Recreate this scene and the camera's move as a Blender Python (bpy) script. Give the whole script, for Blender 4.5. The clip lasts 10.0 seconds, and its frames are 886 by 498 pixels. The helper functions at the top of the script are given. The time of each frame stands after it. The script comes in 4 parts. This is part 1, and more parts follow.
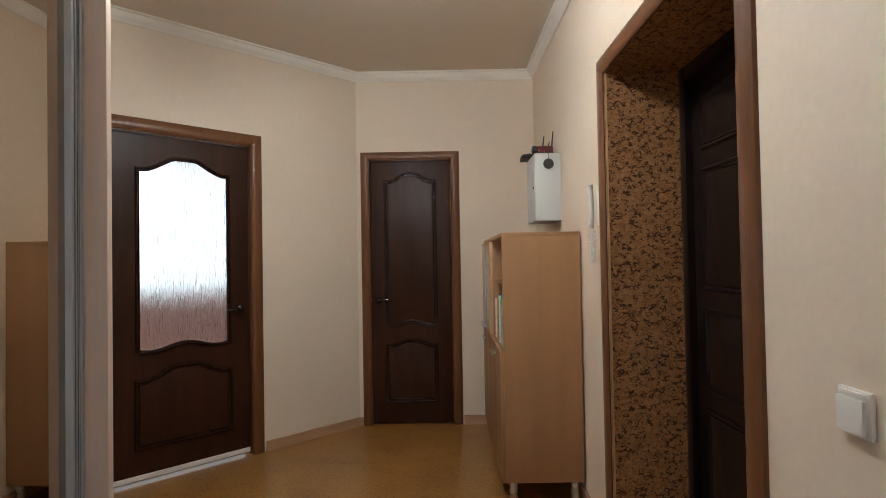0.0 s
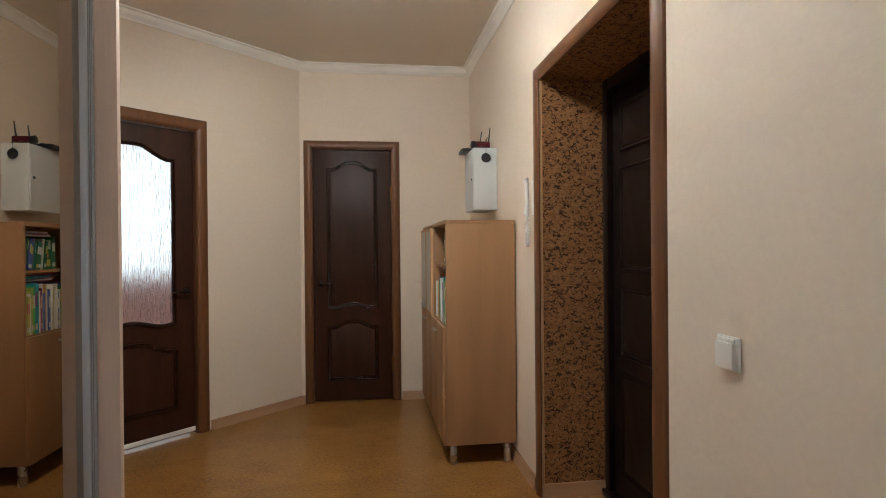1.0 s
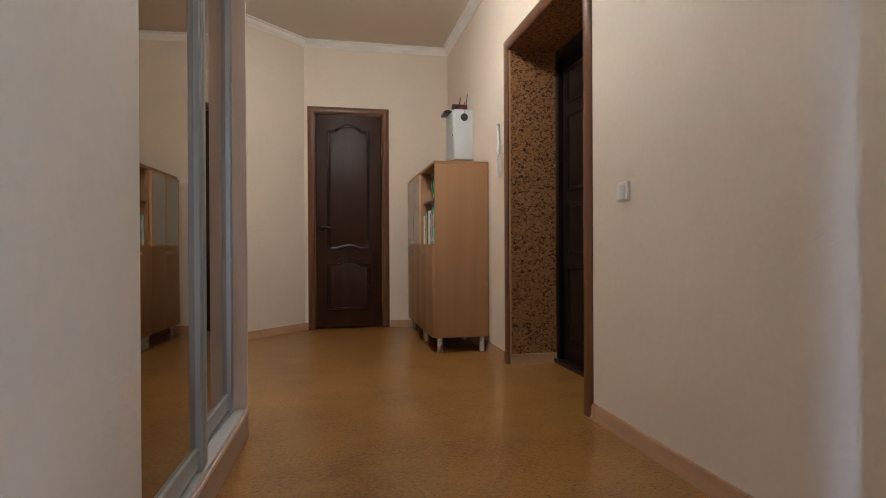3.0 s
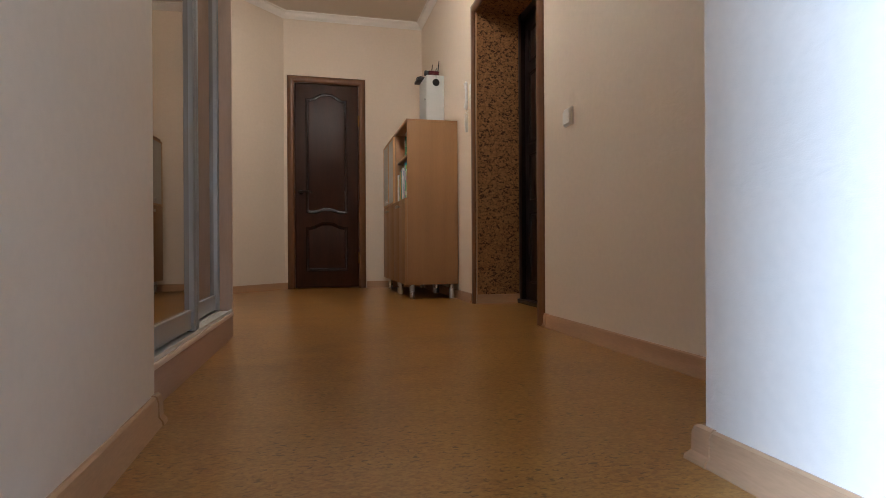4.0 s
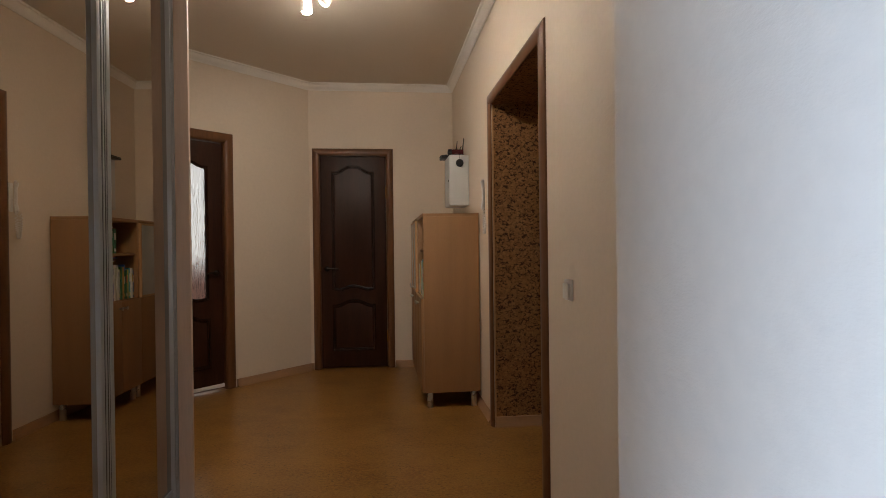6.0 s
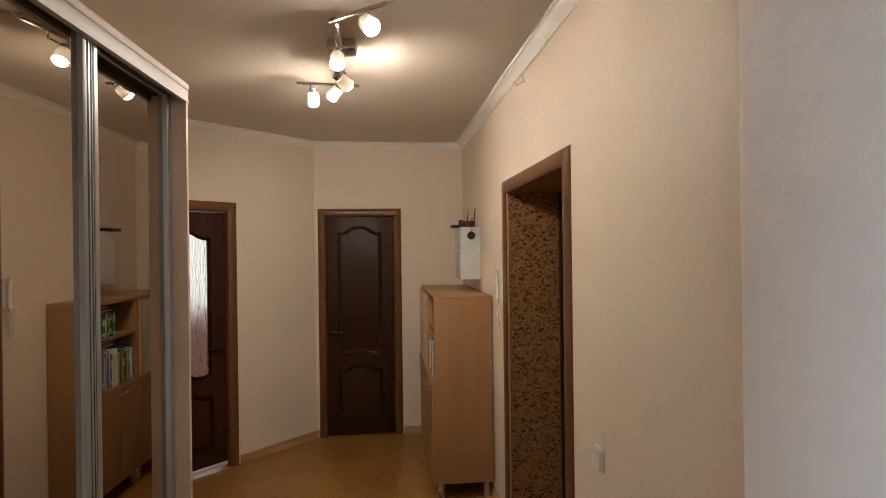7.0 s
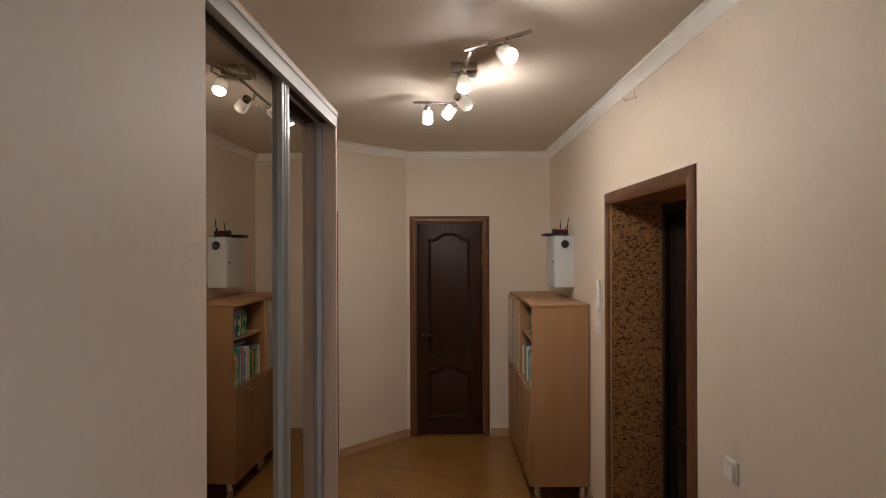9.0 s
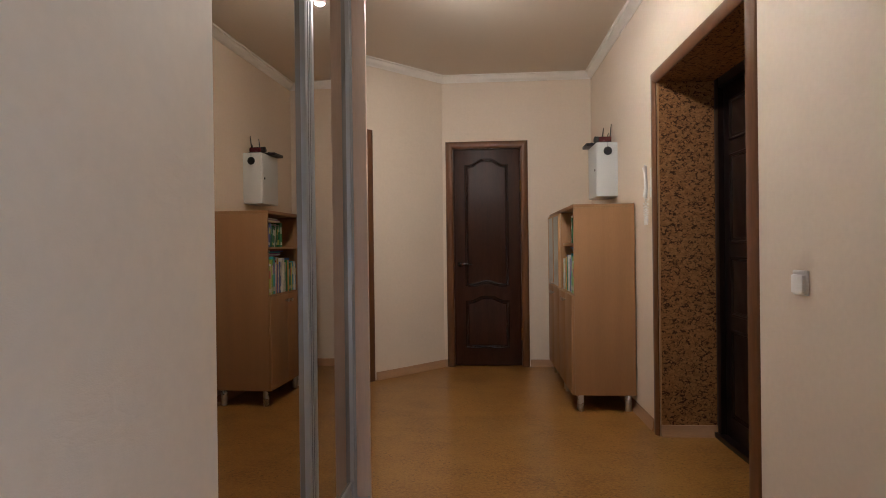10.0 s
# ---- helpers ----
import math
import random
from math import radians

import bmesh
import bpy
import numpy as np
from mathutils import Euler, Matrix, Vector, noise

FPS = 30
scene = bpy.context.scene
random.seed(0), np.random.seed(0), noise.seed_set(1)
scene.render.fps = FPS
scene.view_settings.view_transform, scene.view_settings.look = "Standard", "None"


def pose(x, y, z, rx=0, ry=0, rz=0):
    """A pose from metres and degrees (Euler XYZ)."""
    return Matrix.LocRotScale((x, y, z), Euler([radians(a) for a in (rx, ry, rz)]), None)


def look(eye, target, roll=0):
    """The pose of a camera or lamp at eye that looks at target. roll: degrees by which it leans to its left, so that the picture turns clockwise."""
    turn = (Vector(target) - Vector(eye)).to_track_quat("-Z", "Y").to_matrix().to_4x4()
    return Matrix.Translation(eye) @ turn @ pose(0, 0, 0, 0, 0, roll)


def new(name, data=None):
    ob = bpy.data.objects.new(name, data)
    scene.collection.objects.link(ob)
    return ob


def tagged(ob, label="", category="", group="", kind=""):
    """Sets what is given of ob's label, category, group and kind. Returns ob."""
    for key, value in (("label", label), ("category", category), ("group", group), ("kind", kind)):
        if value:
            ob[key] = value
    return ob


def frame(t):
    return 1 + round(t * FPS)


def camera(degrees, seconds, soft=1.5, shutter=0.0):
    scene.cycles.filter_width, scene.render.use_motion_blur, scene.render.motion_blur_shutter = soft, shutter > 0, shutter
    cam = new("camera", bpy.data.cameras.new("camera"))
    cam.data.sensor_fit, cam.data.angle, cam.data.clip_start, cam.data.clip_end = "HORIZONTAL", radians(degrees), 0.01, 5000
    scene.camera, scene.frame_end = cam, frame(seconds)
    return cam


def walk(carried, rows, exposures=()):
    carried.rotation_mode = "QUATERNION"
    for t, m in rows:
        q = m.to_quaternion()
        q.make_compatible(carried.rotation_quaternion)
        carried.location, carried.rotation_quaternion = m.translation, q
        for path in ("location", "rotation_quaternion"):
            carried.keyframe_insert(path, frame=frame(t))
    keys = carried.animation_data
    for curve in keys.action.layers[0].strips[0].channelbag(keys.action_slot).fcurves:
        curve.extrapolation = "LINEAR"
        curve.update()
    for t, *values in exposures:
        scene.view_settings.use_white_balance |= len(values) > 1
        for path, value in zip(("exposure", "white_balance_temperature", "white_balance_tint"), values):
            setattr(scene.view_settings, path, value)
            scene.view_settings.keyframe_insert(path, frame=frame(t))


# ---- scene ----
cam = camera(76.9, 10.0, soft=0.9)
PATH = [
    (0, (-0.694, -4.255, 1.244), (-0.701, -2.255, 1.283), -1.0),
    (0.2, (-0.766, -4.215, 1.288), (-0.651, -2.218, 1.293), -0.7),
    (0.5, (-0.815, -4.287, 1.286), (-0.611, -2.297, 1.273), -0.6),
    (1, (-0.837, -4.505, 1.228), (-0.569, -2.523, 1.22), -0.5),
    (1.5, (-0.934, -4.758, 1.208), (-0.631, -2.781, 1.201), -0.4),
    (2, (-1.071, -4.991, 1.046), (-0.744, -3.018, 1.043), -0.3),
    (3.5, (-1.153, -5.466, 0.596), (-0.707, -3.517, 0.59), -0.3),
    (4, (-1.143, -5.603, 0.39), (-0.672, -3.66, 0.387), -0.3),
    (4.5, (-0.976, -5.634, 0.3), (-0.555, -3.679, 0.295), -0.5),
    (5, (-0.806, -5.569, 0.404), (-0.482, -3.596, 0.395), -0.6),
    (5.5, (-0.694, -5.462, 0.765), (-0.445, -3.478, 0.753), -0.8),
    (7, (-0.736, -5.164, 1.706), (-0.525, -3.176, 1.703), -0.7),
    (7.5, (-0.696, -5.202, 1.882), (-0.488, -3.213, 1.881), -0.8),
    (8, (-0.789, -5.226, 1.995), (-0.59, -3.235, 1.992), -0.5),
    (8.5, (-0.923, -5.283, 1.977), (-0.797, -3.287, 1.975), -0.2),
    (9, (-1.036, -5.287, 1.763), (-1.028, -3.287, 1.764), -0.2),
    (9.5, (-1.053, -5.225, 1.408), (-1.129, -3.227, 1.407), -0.2),
    (10, (-1.028, -5.158, 1.101), (-1.158, -3.162, 1.096), -0.7),
]
EXPOSURES = [(0, 0.31, 5230, 0), (0.5, 0.37, 5230, 0), (1.0, 0.37, 5260, 0), (1.5, 0.37, 5250, 1), (2, 0.36, 5250, 1), (3.5, 0.24, 5400, 4), (4.5, -0.16, 6000, 7), (5.5, -0.60, 6100, 6.5), (7, -0.10, 6280, 8), (8, -0.34, 5900, 6), (8.5, -0.34, 5800, 6), (9, -0.31, 5720, 7), (9.5, -0.16, 5660, 7), (10, 0.13, 5600, 7)]
walk(cam, [(t, look(eye, target, roll)) for t, eye, target, roll in PATH], EXPOSURES)

# ---- world and daylight ----
world = bpy.data.worlds.new("world")
scene.world = world
world.use_nodes = True
wn = world.node_tree.nodes
sky = wn.new("ShaderNodeTexSky")
sky.sky_type, sky.sun_disc, sky.sun_elevation, sky.sun_rotation = "NISHITA", False, radians(40), radians(120)
world.node_tree.links.new(sky.outputs[0], wn["Background"].inputs[0])
wn["Background"].inputs[1].default_value = 0.12

BULB, BULB_FAR = 530.0, 890.0      # strength of the lit bulbs on the near and the far arm
WINDOW = 3200.0    # watts of daylight through the window of the room at the near end
PARLOUR = 11.0   # watts of daylight in the room behind the glazed door


def daylight(name, place, target, w, h, watts, tint):
    lamp = bpy.data.lights.new(name, "AREA")
    lamp.shape, lamp.size, lamp.size_y, lamp.energy, lamp.color = "RECTANGLE", w, h, watts, tint
    ob = new(name, lamp)
    ob.matrix_world = look(place, target)
    return ob


daylight("window_daylight", (-5.0, -8.35, 2.75), (-0.45, -5.1, 0.3), 2.0, 1.1, WINDOW, (0.50, 0.68, 1.0))


# ---- materials ----
def material(name, base, rough=0.6, metal=0.0, spread=0.12, scale=6.0, stretch=(1, 1, 1), fine=60.0, bump=0.1, depth=0.002, second=None, coat=0.0, spec=0.5, by_object=0.0, gloss_spread=0.08):
    """A principled surface with colour variation at two scales, uneven gloss and fine relief."""
    m = bpy.data.materials.new(name)
    m.use_nodes = True
    nt = m.node_tree
    n, l = nt.nodes, nt.links
    p = n["Principled BSDF"]
    p.inputs["Metallic"].default_value = metal
    p.inputs["Coat Weight"].default_value = coat
    p.inputs["Coat Roughness"].default_value = 0.12
    p.inputs["Specular IOR Level"].default_value = spec
    geo = n.new("ShaderNodeNewGeometry")
    mp = n.new("ShaderNodeMapping")
    mp.inputs["Scale"].default_value = stretch
    l.new(geo.outputs["Position"], mp.inputs["Vector"])
    big = n.new("ShaderNodeTexNoise")
    big.inputs["Scale"].default_value, big.inputs["Detail"].default_value = scale, 5
    small = n.new("ShaderNodeTexNoise")
    small.inputs["Scale"].default_value, small.inputs["Detail"].default_value = fine, 4
    for t in (big, small):
        l.new(mp.outputs[0], t.inputs["Vector"])
    ramp = n.new("ShaderNodeValToRGB")
    dark = [c * (1 - spread) for c in base] if second is None else second
    lite = [min(1, c * (1 + spread)) for c in base] if second is None else base
    ramp.color_ramp.elements[0].color, ramp.color_ramp.elements[1].color = (*dark, 1), (*lite, 1)
    ramp.color_ramp.elements[0].position, ramp.color_ramp.elements[1].position = 0.36, 0.64
    mix = n.new("ShaderNodeMath")
    mix.operation = "MULTIPLY_ADD"
    mix.inputs[1].default_value = 0.4
    l.new(small.outputs["Fac"], mix.inputs[0])
    half = n.new("ShaderNodeMath")
    half.operation = "MULTIPLY"
    half.inputs[1].default_value = 0.6
    l.new(big.outputs["Fac"], half.inputs[0])
    l.new(half.outputs[0], mix.inputs[2])
    l.new(mix.outputs[0], ramp.inputs["Fac"])
    col = ramp.outputs["Color"]
    if by_object:
        info = n.new("ShaderNodeObjectInfo")
        span = n.new("ShaderNodeMapRange")
        span.inputs["To Min"].default_value, span.inputs["To Max"].default_value = 1 - by_object, 1 + by_object
        l.new(info.outputs["Random"], span.inputs["Value"])
        hsv = n.new("ShaderNodeHueSaturation")
        l.new(col, hsv.inputs["Color"])
        l.new(span.outputs[0], hsv.inputs["Value"])
        col = hsv.outputs["Color"]
    l.new(col, p.inputs["Base Color"])
    rr = n.new("ShaderNodeMapRange")
    rr.inputs["To Min"].default_value, rr.inputs["To Max"].default_value = max(0.02, rough - gloss_spread), min(1, rough + gloss_spread)
    l.new(big.outputs["Fac"], rr.inputs["Value"])
    l.new(rr.outputs[0], p.inputs["Roughness"])
    if bump:
        b = n.new("ShaderNodeBump")
        b.inputs["Strength"].default_value, b.inputs["Distance"].default_value = bump, depth
        l.new(small.outputs["Fac"], b.inputs["Height"])
        l.new(b.outputs[0], p.inputs["Normal"])
    return m


def plain(name, base, rough=0.5, metal=0.0, emit=0.0, emit_tint=(1, 1, 1)):
    m = bpy.data.materials.new(name)
    m.use_nodes = True
    p = m.node_tree.nodes["Principled BSDF"]
    p.inputs["Base Color"].default_value, p.inputs["Roughness"].default_value, p.inputs["Metallic"].default_value = (*base, 1), rough, metal
    if emit:
        p.inputs["Emission Color"].default_value, p.inputs["Emission Strength"].default_value = (*emit_tint, 1), emit
    return m


def wall_material():
    """Cream painted plaster with soft trowel marks."""
    m = material("cream_plaster", (0.725, 0.622, 0.500), 0.62, spread=0.035, scale=1.3, fine=45, bump=0.0)
    nt = m.node_tree
    n, l = nt.nodes, nt.links
    geo = n.new("ShaderNodeNewGeometry")
    mp = n.new("ShaderNodeMapping")
    mp.inputs["Scale"].default_value = (1, 1, 2.2)
    l.new(geo.outputs["Position"], mp.inputs["Vector"])
    strokes = n.new("ShaderNodeTexNoise")
    strokes.inputs["Scale"].default_value, strokes.inputs["Detail"].default_value, strokes.inputs["Distortion"].default_value = 17, 6, 1.6
    patch = n.new("ShaderNodeTexNoise")
    patch.inputs["Scale"].default_value = 3.1
    gate = n.new("ShaderNodeMapRange")
    gate.inputs["From Min"].default_value, gate.inputs["From Max"].default_value = 0.45, 0.7
    grain = n.new("ShaderNodeTexNoise")
    grain.inputs["Scale"].default_value = 260
    for t in (strokes, patch, grain):
        l.new(mp.outputs[0], t.inputs["Vector"])
    l.new(patch.outputs["Fac"], gate.inputs["Value"])
    mul = n.new("ShaderNodeMath")
    mul.operation = "MULTIPLY"
    l.new(strokes.outputs["Fac"], mul.inputs[0])
    l.new(gate.outputs[0], mul.inputs[1])
    add = n.new("ShaderNodeMath")
    add.operation = "MULTIPLY_ADD"
    add.inputs[1].default_value = 0.12
    l.new(grain.outputs["Fac"], add.inputs[0])
    l.new(mul.outputs[0], add.inputs[2])
    b = n.new("ShaderNodeBump")
    b.inputs["Strength"].default_value, b.inputs["Distance"].default_value = 0.45, 0.006
    l.new(add.outputs[0], b.inputs["Height"])
    l.new(b.outputs[0], n["Principled BSDF"].inputs["Normal"])
    # a rubbed grubby spot where fingers miss the light switch
    base = n["Principled BSDF"].inputs["Base Color"]
    clean = base.links[0].from_socket
    reach = n.new("ShaderNodeVectorMath")
    reach.operation = "DISTANCE"
    reach.inputs[1].default_value = (0.0, -3.335, 1.045)
    l.new(geo.outputs["Position"], reach.inputs[0])
    rag = n.new("ShaderNodeMath")
    rag.operation = "MULTIPLY_ADD"
    rag.inputs[1].default_value = -0.05
    l.new(strokes.outputs["Fac"], rag.inputs[0])
    l.new(reach.outputs["Value"], rag.inputs[2])
    spot_mask = n.new("ShaderNodeMapRange")
    spot_mask.inputs["From Min"].default_value, spot_mask.inputs["From Max"].default_value = 0.016, -0.010
    spot_mask.inputs["To Max"].default_value = 0.13
    l.new(rag.outputs[0], spot_mask.inputs["Value"])
    dirt = n.new("ShaderNodeMix")
    dirt.data_type = "RGBA"
    dirt.inputs[7].default_value = (0.40, 0.30, 0.21, 1)
    l.new(spot_mask.outputs[0], dirt.inputs["Factor"])
    l.new(clean, dirt.inputs[6])
    l.new(dirt.outputs[2], base)
    return m


def cork_material():
    """Coarse pressed cork: tan granules of many tones with ragged dark gaps between them."""
    m = bpy.data.materials.new("coarse_cork")
    m.use_nodes = True
    nt = m.node_tree
    n, l = nt.nodes, nt.links
    p = n["Principled BSDF"]
    p.inputs["Roughness"].default_value, p.inputs["Specular IOR Level"].default_value = 0.6, 0.3
    geo = n.new("ShaderNodeNewGeometry")
    mp = n.new("ShaderNodeMapping")
    mp.inputs["Scale"].default_value = (1.0, 1.0, 1.45)
    l.new(geo.outputs["Position"], mp.inputs["Vector"])

    def noise_tex(sc, detail, dist=0.0):
        t = n.new("ShaderNodeTexNoise")
        t.inputs["Scale"].default_value, t.inputs["Detail"].default_value, t.inputs["Distortion"].default_value = sc, detail, dist
        l.new(mp.outputs[0], t.inputs["Vector"])
        return t

    def span(value, lo, hi, to_lo, to_hi):
        r = n.new("ShaderNodeMapRange")
        for key, v in (("From Min", lo), ("From Max", hi), ("To Min", to_lo), ("To Max", to_hi)):
            r.inputs[key].default_value = v
        l.new(value, r.inputs["Value"])
        return r.outputs[0]

    # granule borders, bent by noise
    bend = noise_tex(28, 2)
    push = n.new("ShaderNodeVectorMath")
    push.operation = "SCALE"
    push.inputs["Scale"].default_value = 0.035
    l.new(bend.outputs["Color"], push.inputs[0])
    bent = n.new("ShaderNodeVectorMath")
    bent.operation = "ADD"
    l.new(mp.outputs[0], bent.inputs[0])
    l.new(push.outputs[0], bent.inputs[1])
    cells, tone = n.new("ShaderNodeTexVoronoi"), n.new("ShaderNodeTexVoronoi")
    cells.feature = "DISTANCE_TO_EDGE"
    for v in (cells, tone):
        v.inputs["Scale"].default_value = 54
        l.new(bent.outputs[0], v.inputs["Vector"])
    gaps = noise_tex(40, 3, 0.5)
    wide = span(gaps.outputs["Fac"], 0.45, 0.72, 0.0, 0.26)
    dark = n.new("ShaderNodeMath")
    dark.operation = "SUBTRACT"
    l.new(wide, dark.inputs[0])
    l.new(cells.outputs["Distance"], dark.inputs[1])
    mask = span(dark.outputs[0], -0.03, 0.07, 0.0, 0.9)
    ramp = n.new("ShaderNodeValToRGB")
    e = ramp.color_ramp.elements
    e[0].position, e[0].color = 0.0, (0.225, 0.098, 0.036, 1)
    e[1].position, e[1].color = 1.0, (0.46, 0.238, 0.092, 1)
    level = n.new("ShaderNodeMath")
    level.operation = "MULTIPLY_ADD"
    level.inputs[1].default_value = 0.45
    part_tone = n.new("ShaderNodeSeparateColor")
    l.new(tone.outputs["Color"], part_tone.inputs[0])
    l.new(part_tone.outputs[0], level.inputs[0])
    l.new(span(noise_tex(90, 4).outputs["Fac"], 0.3, 0.7, 0.0, 0.55), level.inputs[2])
    l.new(level.outputs[0], ramp.inputs["Fac"])
    mix = n.new("ShaderNodeMix")
    mix.data_type = "RGBA"
    l.new(mask, mix.inputs["Factor"])
    l.new(ramp.outputs["Color"], mix.inputs[6])
    mix.inputs[7].default_value = (0.034, 0.011, 0.006, 1)
    l.new(mix.outputs[2], p.inputs["Base Color"])
    b = n.new("ShaderNodeBump")
    b.invert = True
    b.inputs["Strength"].default_value, b.inputs["Distance"].default_value = 0.5, 0.002
    l.new(mask, b.inputs["Height"])
    l.new(b.outputs[0], p.inputs["Normal"])
    return m


def floor_material():
    """Varnished cork floor: rusty and golden clouds, pale streaks and short dark flecks that run across the hall."""
    m = bpy.data.materials.new("cork_floor")
    m.use_nodes = True
    nt = m.node_tree
    n, l = nt.nodes, nt.links
    p = n["Principled BSDF"]
    p.inputs["Specular IOR Level"].default_value = 0.5
    p.inputs["IOR"].default_value = 1.5
    geo = n.new("ShaderNodeNewGeometry")

    def mapped(stretch, turn):
        mp = n.new("ShaderNodeMapping")
        mp.inputs["Scale"].default_value = stretch
        mp.inputs["Rotation"].default_value = (0, 0, radians(turn))
        l.new(geo.outputs["Position"], mp.inputs["Vector"])
        return mp

    def noise_tex(mp, sc, detail, dist=0.0, rough=0.5):
        t = n.new("ShaderNodeTexNoise")
        t.inputs["Scale"].default_value, t.inputs["Detail"].default_value = sc, detail
        t.inputs["Distortion"].default_value, t.inputs["Roughness"].default_value = dist, rough
        l.new(mp.outputs[0], t.inputs["Vector"])
        return t.outputs["Fac"]

    def span(value, lo, hi, to_lo=0.0, to_hi=1.0):
        r = n.new("ShaderNodeMapRange")
        for key, v in (("From Min", lo), ("From Max", hi), ("To Min", to_lo), ("To Max", to_hi)):
            r.inputs[key].default_value = v
        l.new(value, r.inputs["Value"])
        return r.outputs[0]

    def times(a, b):
        t = n.new("ShaderNodeMath")
        t.operation = "MULTIPLY"
        l.new(a, t.inputs[0])
        l.new(b, t.inputs[1])
        return t.outputs[0]

    def blend(fac, a, b):
        x = n.new("ShaderNodeMix")
        x.data_type = "RGBA"
        l.new(fac, x.inputs["Factor"])
        for socket, v in ((x.inputs[6], a), (x.inputs[7], b)):
            if isinstance(v, tuple):
                socket.default_value = (*v, 1)
            else:
                l.new(v, socket)
        return x.outputs[2]

    even, streaky, fleck_way = mapped((1, 1, 1), 0), mapped((0.8, 1.2, 1), 12), mapped((0.6, 1.2, 1), -6)
    cloud = noise_tex(even, 2.3, 2, 0.0, 0.5)
    patch = noise_tex(streaky, 6.5, 2, 0.6, 0.45)
    mottle = noise_tex(streaky, 62, 3, 0.3, 0.6)
    grain = noise_tex(streaky, 130, 2)
    flecks = noise_tex(fleck_way, 95, 2, 0.6)
    drift = noise_tex(even, 5.0, 3, 0.3)
    body = blend(span(cloud, 0.33, 0.67), (0.178, 0.066, 0.0118), (0.295, 0.140, 0.032))
    body = blend(span(patch, 0.34, 0.70, 0.0, 0.44), body, (0.385, 0.214, 0.053))
    body = blend(span(mottle, 0.42, 0.65, 0.0, 0.55), body, (0.42, 0.238, 0.066))
    body = blend(span(grain, 0.45, 0.66, 0.0, 0.46), body, (0.13, 0.052, 0.012))
    dots = times(span(flecks, 0.58, 0.67, 0.0, 0.85), span(drift, 0.36, 0.62, 0.18, 1.0))
    body = blend(dots, body, (0.055, 0.020, 0.006))
    info = n.new("ShaderNodeObjectInfo")
    hsv = n.new("ShaderNodeHueSaturation")
    l.new(body, hsv.inputs["Color"])
    l.new(span(info.outputs["Random"], 0, 1, 0.97, 1.03), hsv.inputs["Value"])
    l.new(hsv.outputs["Color"], p.inputs["Base Color"])
    l.new(span(cloud, 0.3, 0.7, 0.275, 0.30), p.inputs["Roughness"])
    return m


def ripple_glass():
    """Obscured glass with vertical ripples."""
    m = bpy.data.materials.new("rippled_glass")
    m.use_nodes = True
    nt = m.node_tree
    n, l = nt.nodes, nt.links
    p = n["Principled BSDF"]
    p.inputs["Base Color"].default_value = (0.97, 1.0, 0.98, 1)
    p.inputs["Transmission Weight"].default_value, p.inputs["Roughness"].default_value, p.inputs["IOR"].default_value = 1.0, 0.16, 1.3
    geo = n.new("ShaderNodeNewGeometry")
    mp = n.new("ShaderNodeMapping")
    mp.inputs["Scale"].default_value = (1, 1, 0.055)
    l.new(geo.outputs["Position"], mp.inputs["Vector"])
    t = n.new("ShaderNodeTexNoise")
    t.inputs["Scale"].default_value, t.inputs["Detail"].default_value, t.inputs["Distortion"].default_value = 170, 3, 0.5
    l.new(mp.outputs[0], t.inputs["Vector"])
    b = n.new("ShaderNodeBump")
    b.inputs["Strength"].default_value, b.inputs["Distance"].default_value = 0.9, 0.008
    l.new(t.outputs["Fac"], b.inputs["Height"])
    l.new(b.outputs[0], p.inputs["Normal"])
    return m


WALL = wall_material()
CEILING = material("ceiling_paint", (0.70, 0.62, 0.52), 0.55, spread=0.035, scale=0.9, fine=120, bump=0.05, spec=0.3)
CORNICE = material("white_polystyrene", (0.82, 0.79, 0.73), 0.6, spread=0.04, scale=4, fine=150, bump=0.08)
FLOOR = floor_material()
CORK = cork_material()
SKIRT = material("beech_skirting", (0.39, 0.228, 0.120), 0.40, spread=0.12, scale=3, fine=40, stretch=(1, 1, 7), bump=0.03)
DARKWOOD = material("dark_walnut", (0.035, 0.0120, 0.0058), 0.42, scale=7, stretch=(2.6, 2.6, 0.28), fine=70, spread=0.34, spec=0.24, bump=0.05, depth=0.0006, gloss_spread=0.10)
MOULD = material("lacquered_walnut", (0.024, 0.0085, 0.0048), 0.24, scale=7, stretch=(2.6, 2.6, 0.28), fine=70, spread=0.2, bump=0.03, depth=0.0005, spec=0.42, gloss_spread=0.01)
CASING = material("walnut_casing", (0.135, 0.056, 0.021), 0.34, scale=9, stretch=(3, 3, 0.22), fine=60, spread=0.18, bump=0.05, depth=0.001, spec=0.42)
BEECH = material("beech_laminate", (0.335, 0.182, 0.080), 0.42, scale=5, stretch=(3.2, 3.2, 0.2), fine=110, spread=0.075, bump=0.02, depth=0.0006)
PLINTH = material("reddish_laminate_plinth", (0.44, 0.285, 0.205), 0.45, scale=6, stretch=(0.4, 0.4, 4), fine=60, spread=0.08, bump=0.02)
TRACK = material("pale_aluminium", (0.62, 0.61, 0.58), 0.4, metal=0.4, scale=8, fine=90, spread=0.06, bump=0.02)
WIRE = material("cable_ends", (0.46, 0.36, 0.25), 0.6, scale=9, fine=90, spread=0.15, bump=0.02)
PELMET = material("pale_satin_aluminium", (0.46, 0.45, 0.425), 0.5, metal=0.25, scale=8, stretch=(0.3, 0.3, 6), fine=90, spread=0.05, bump=0.02)
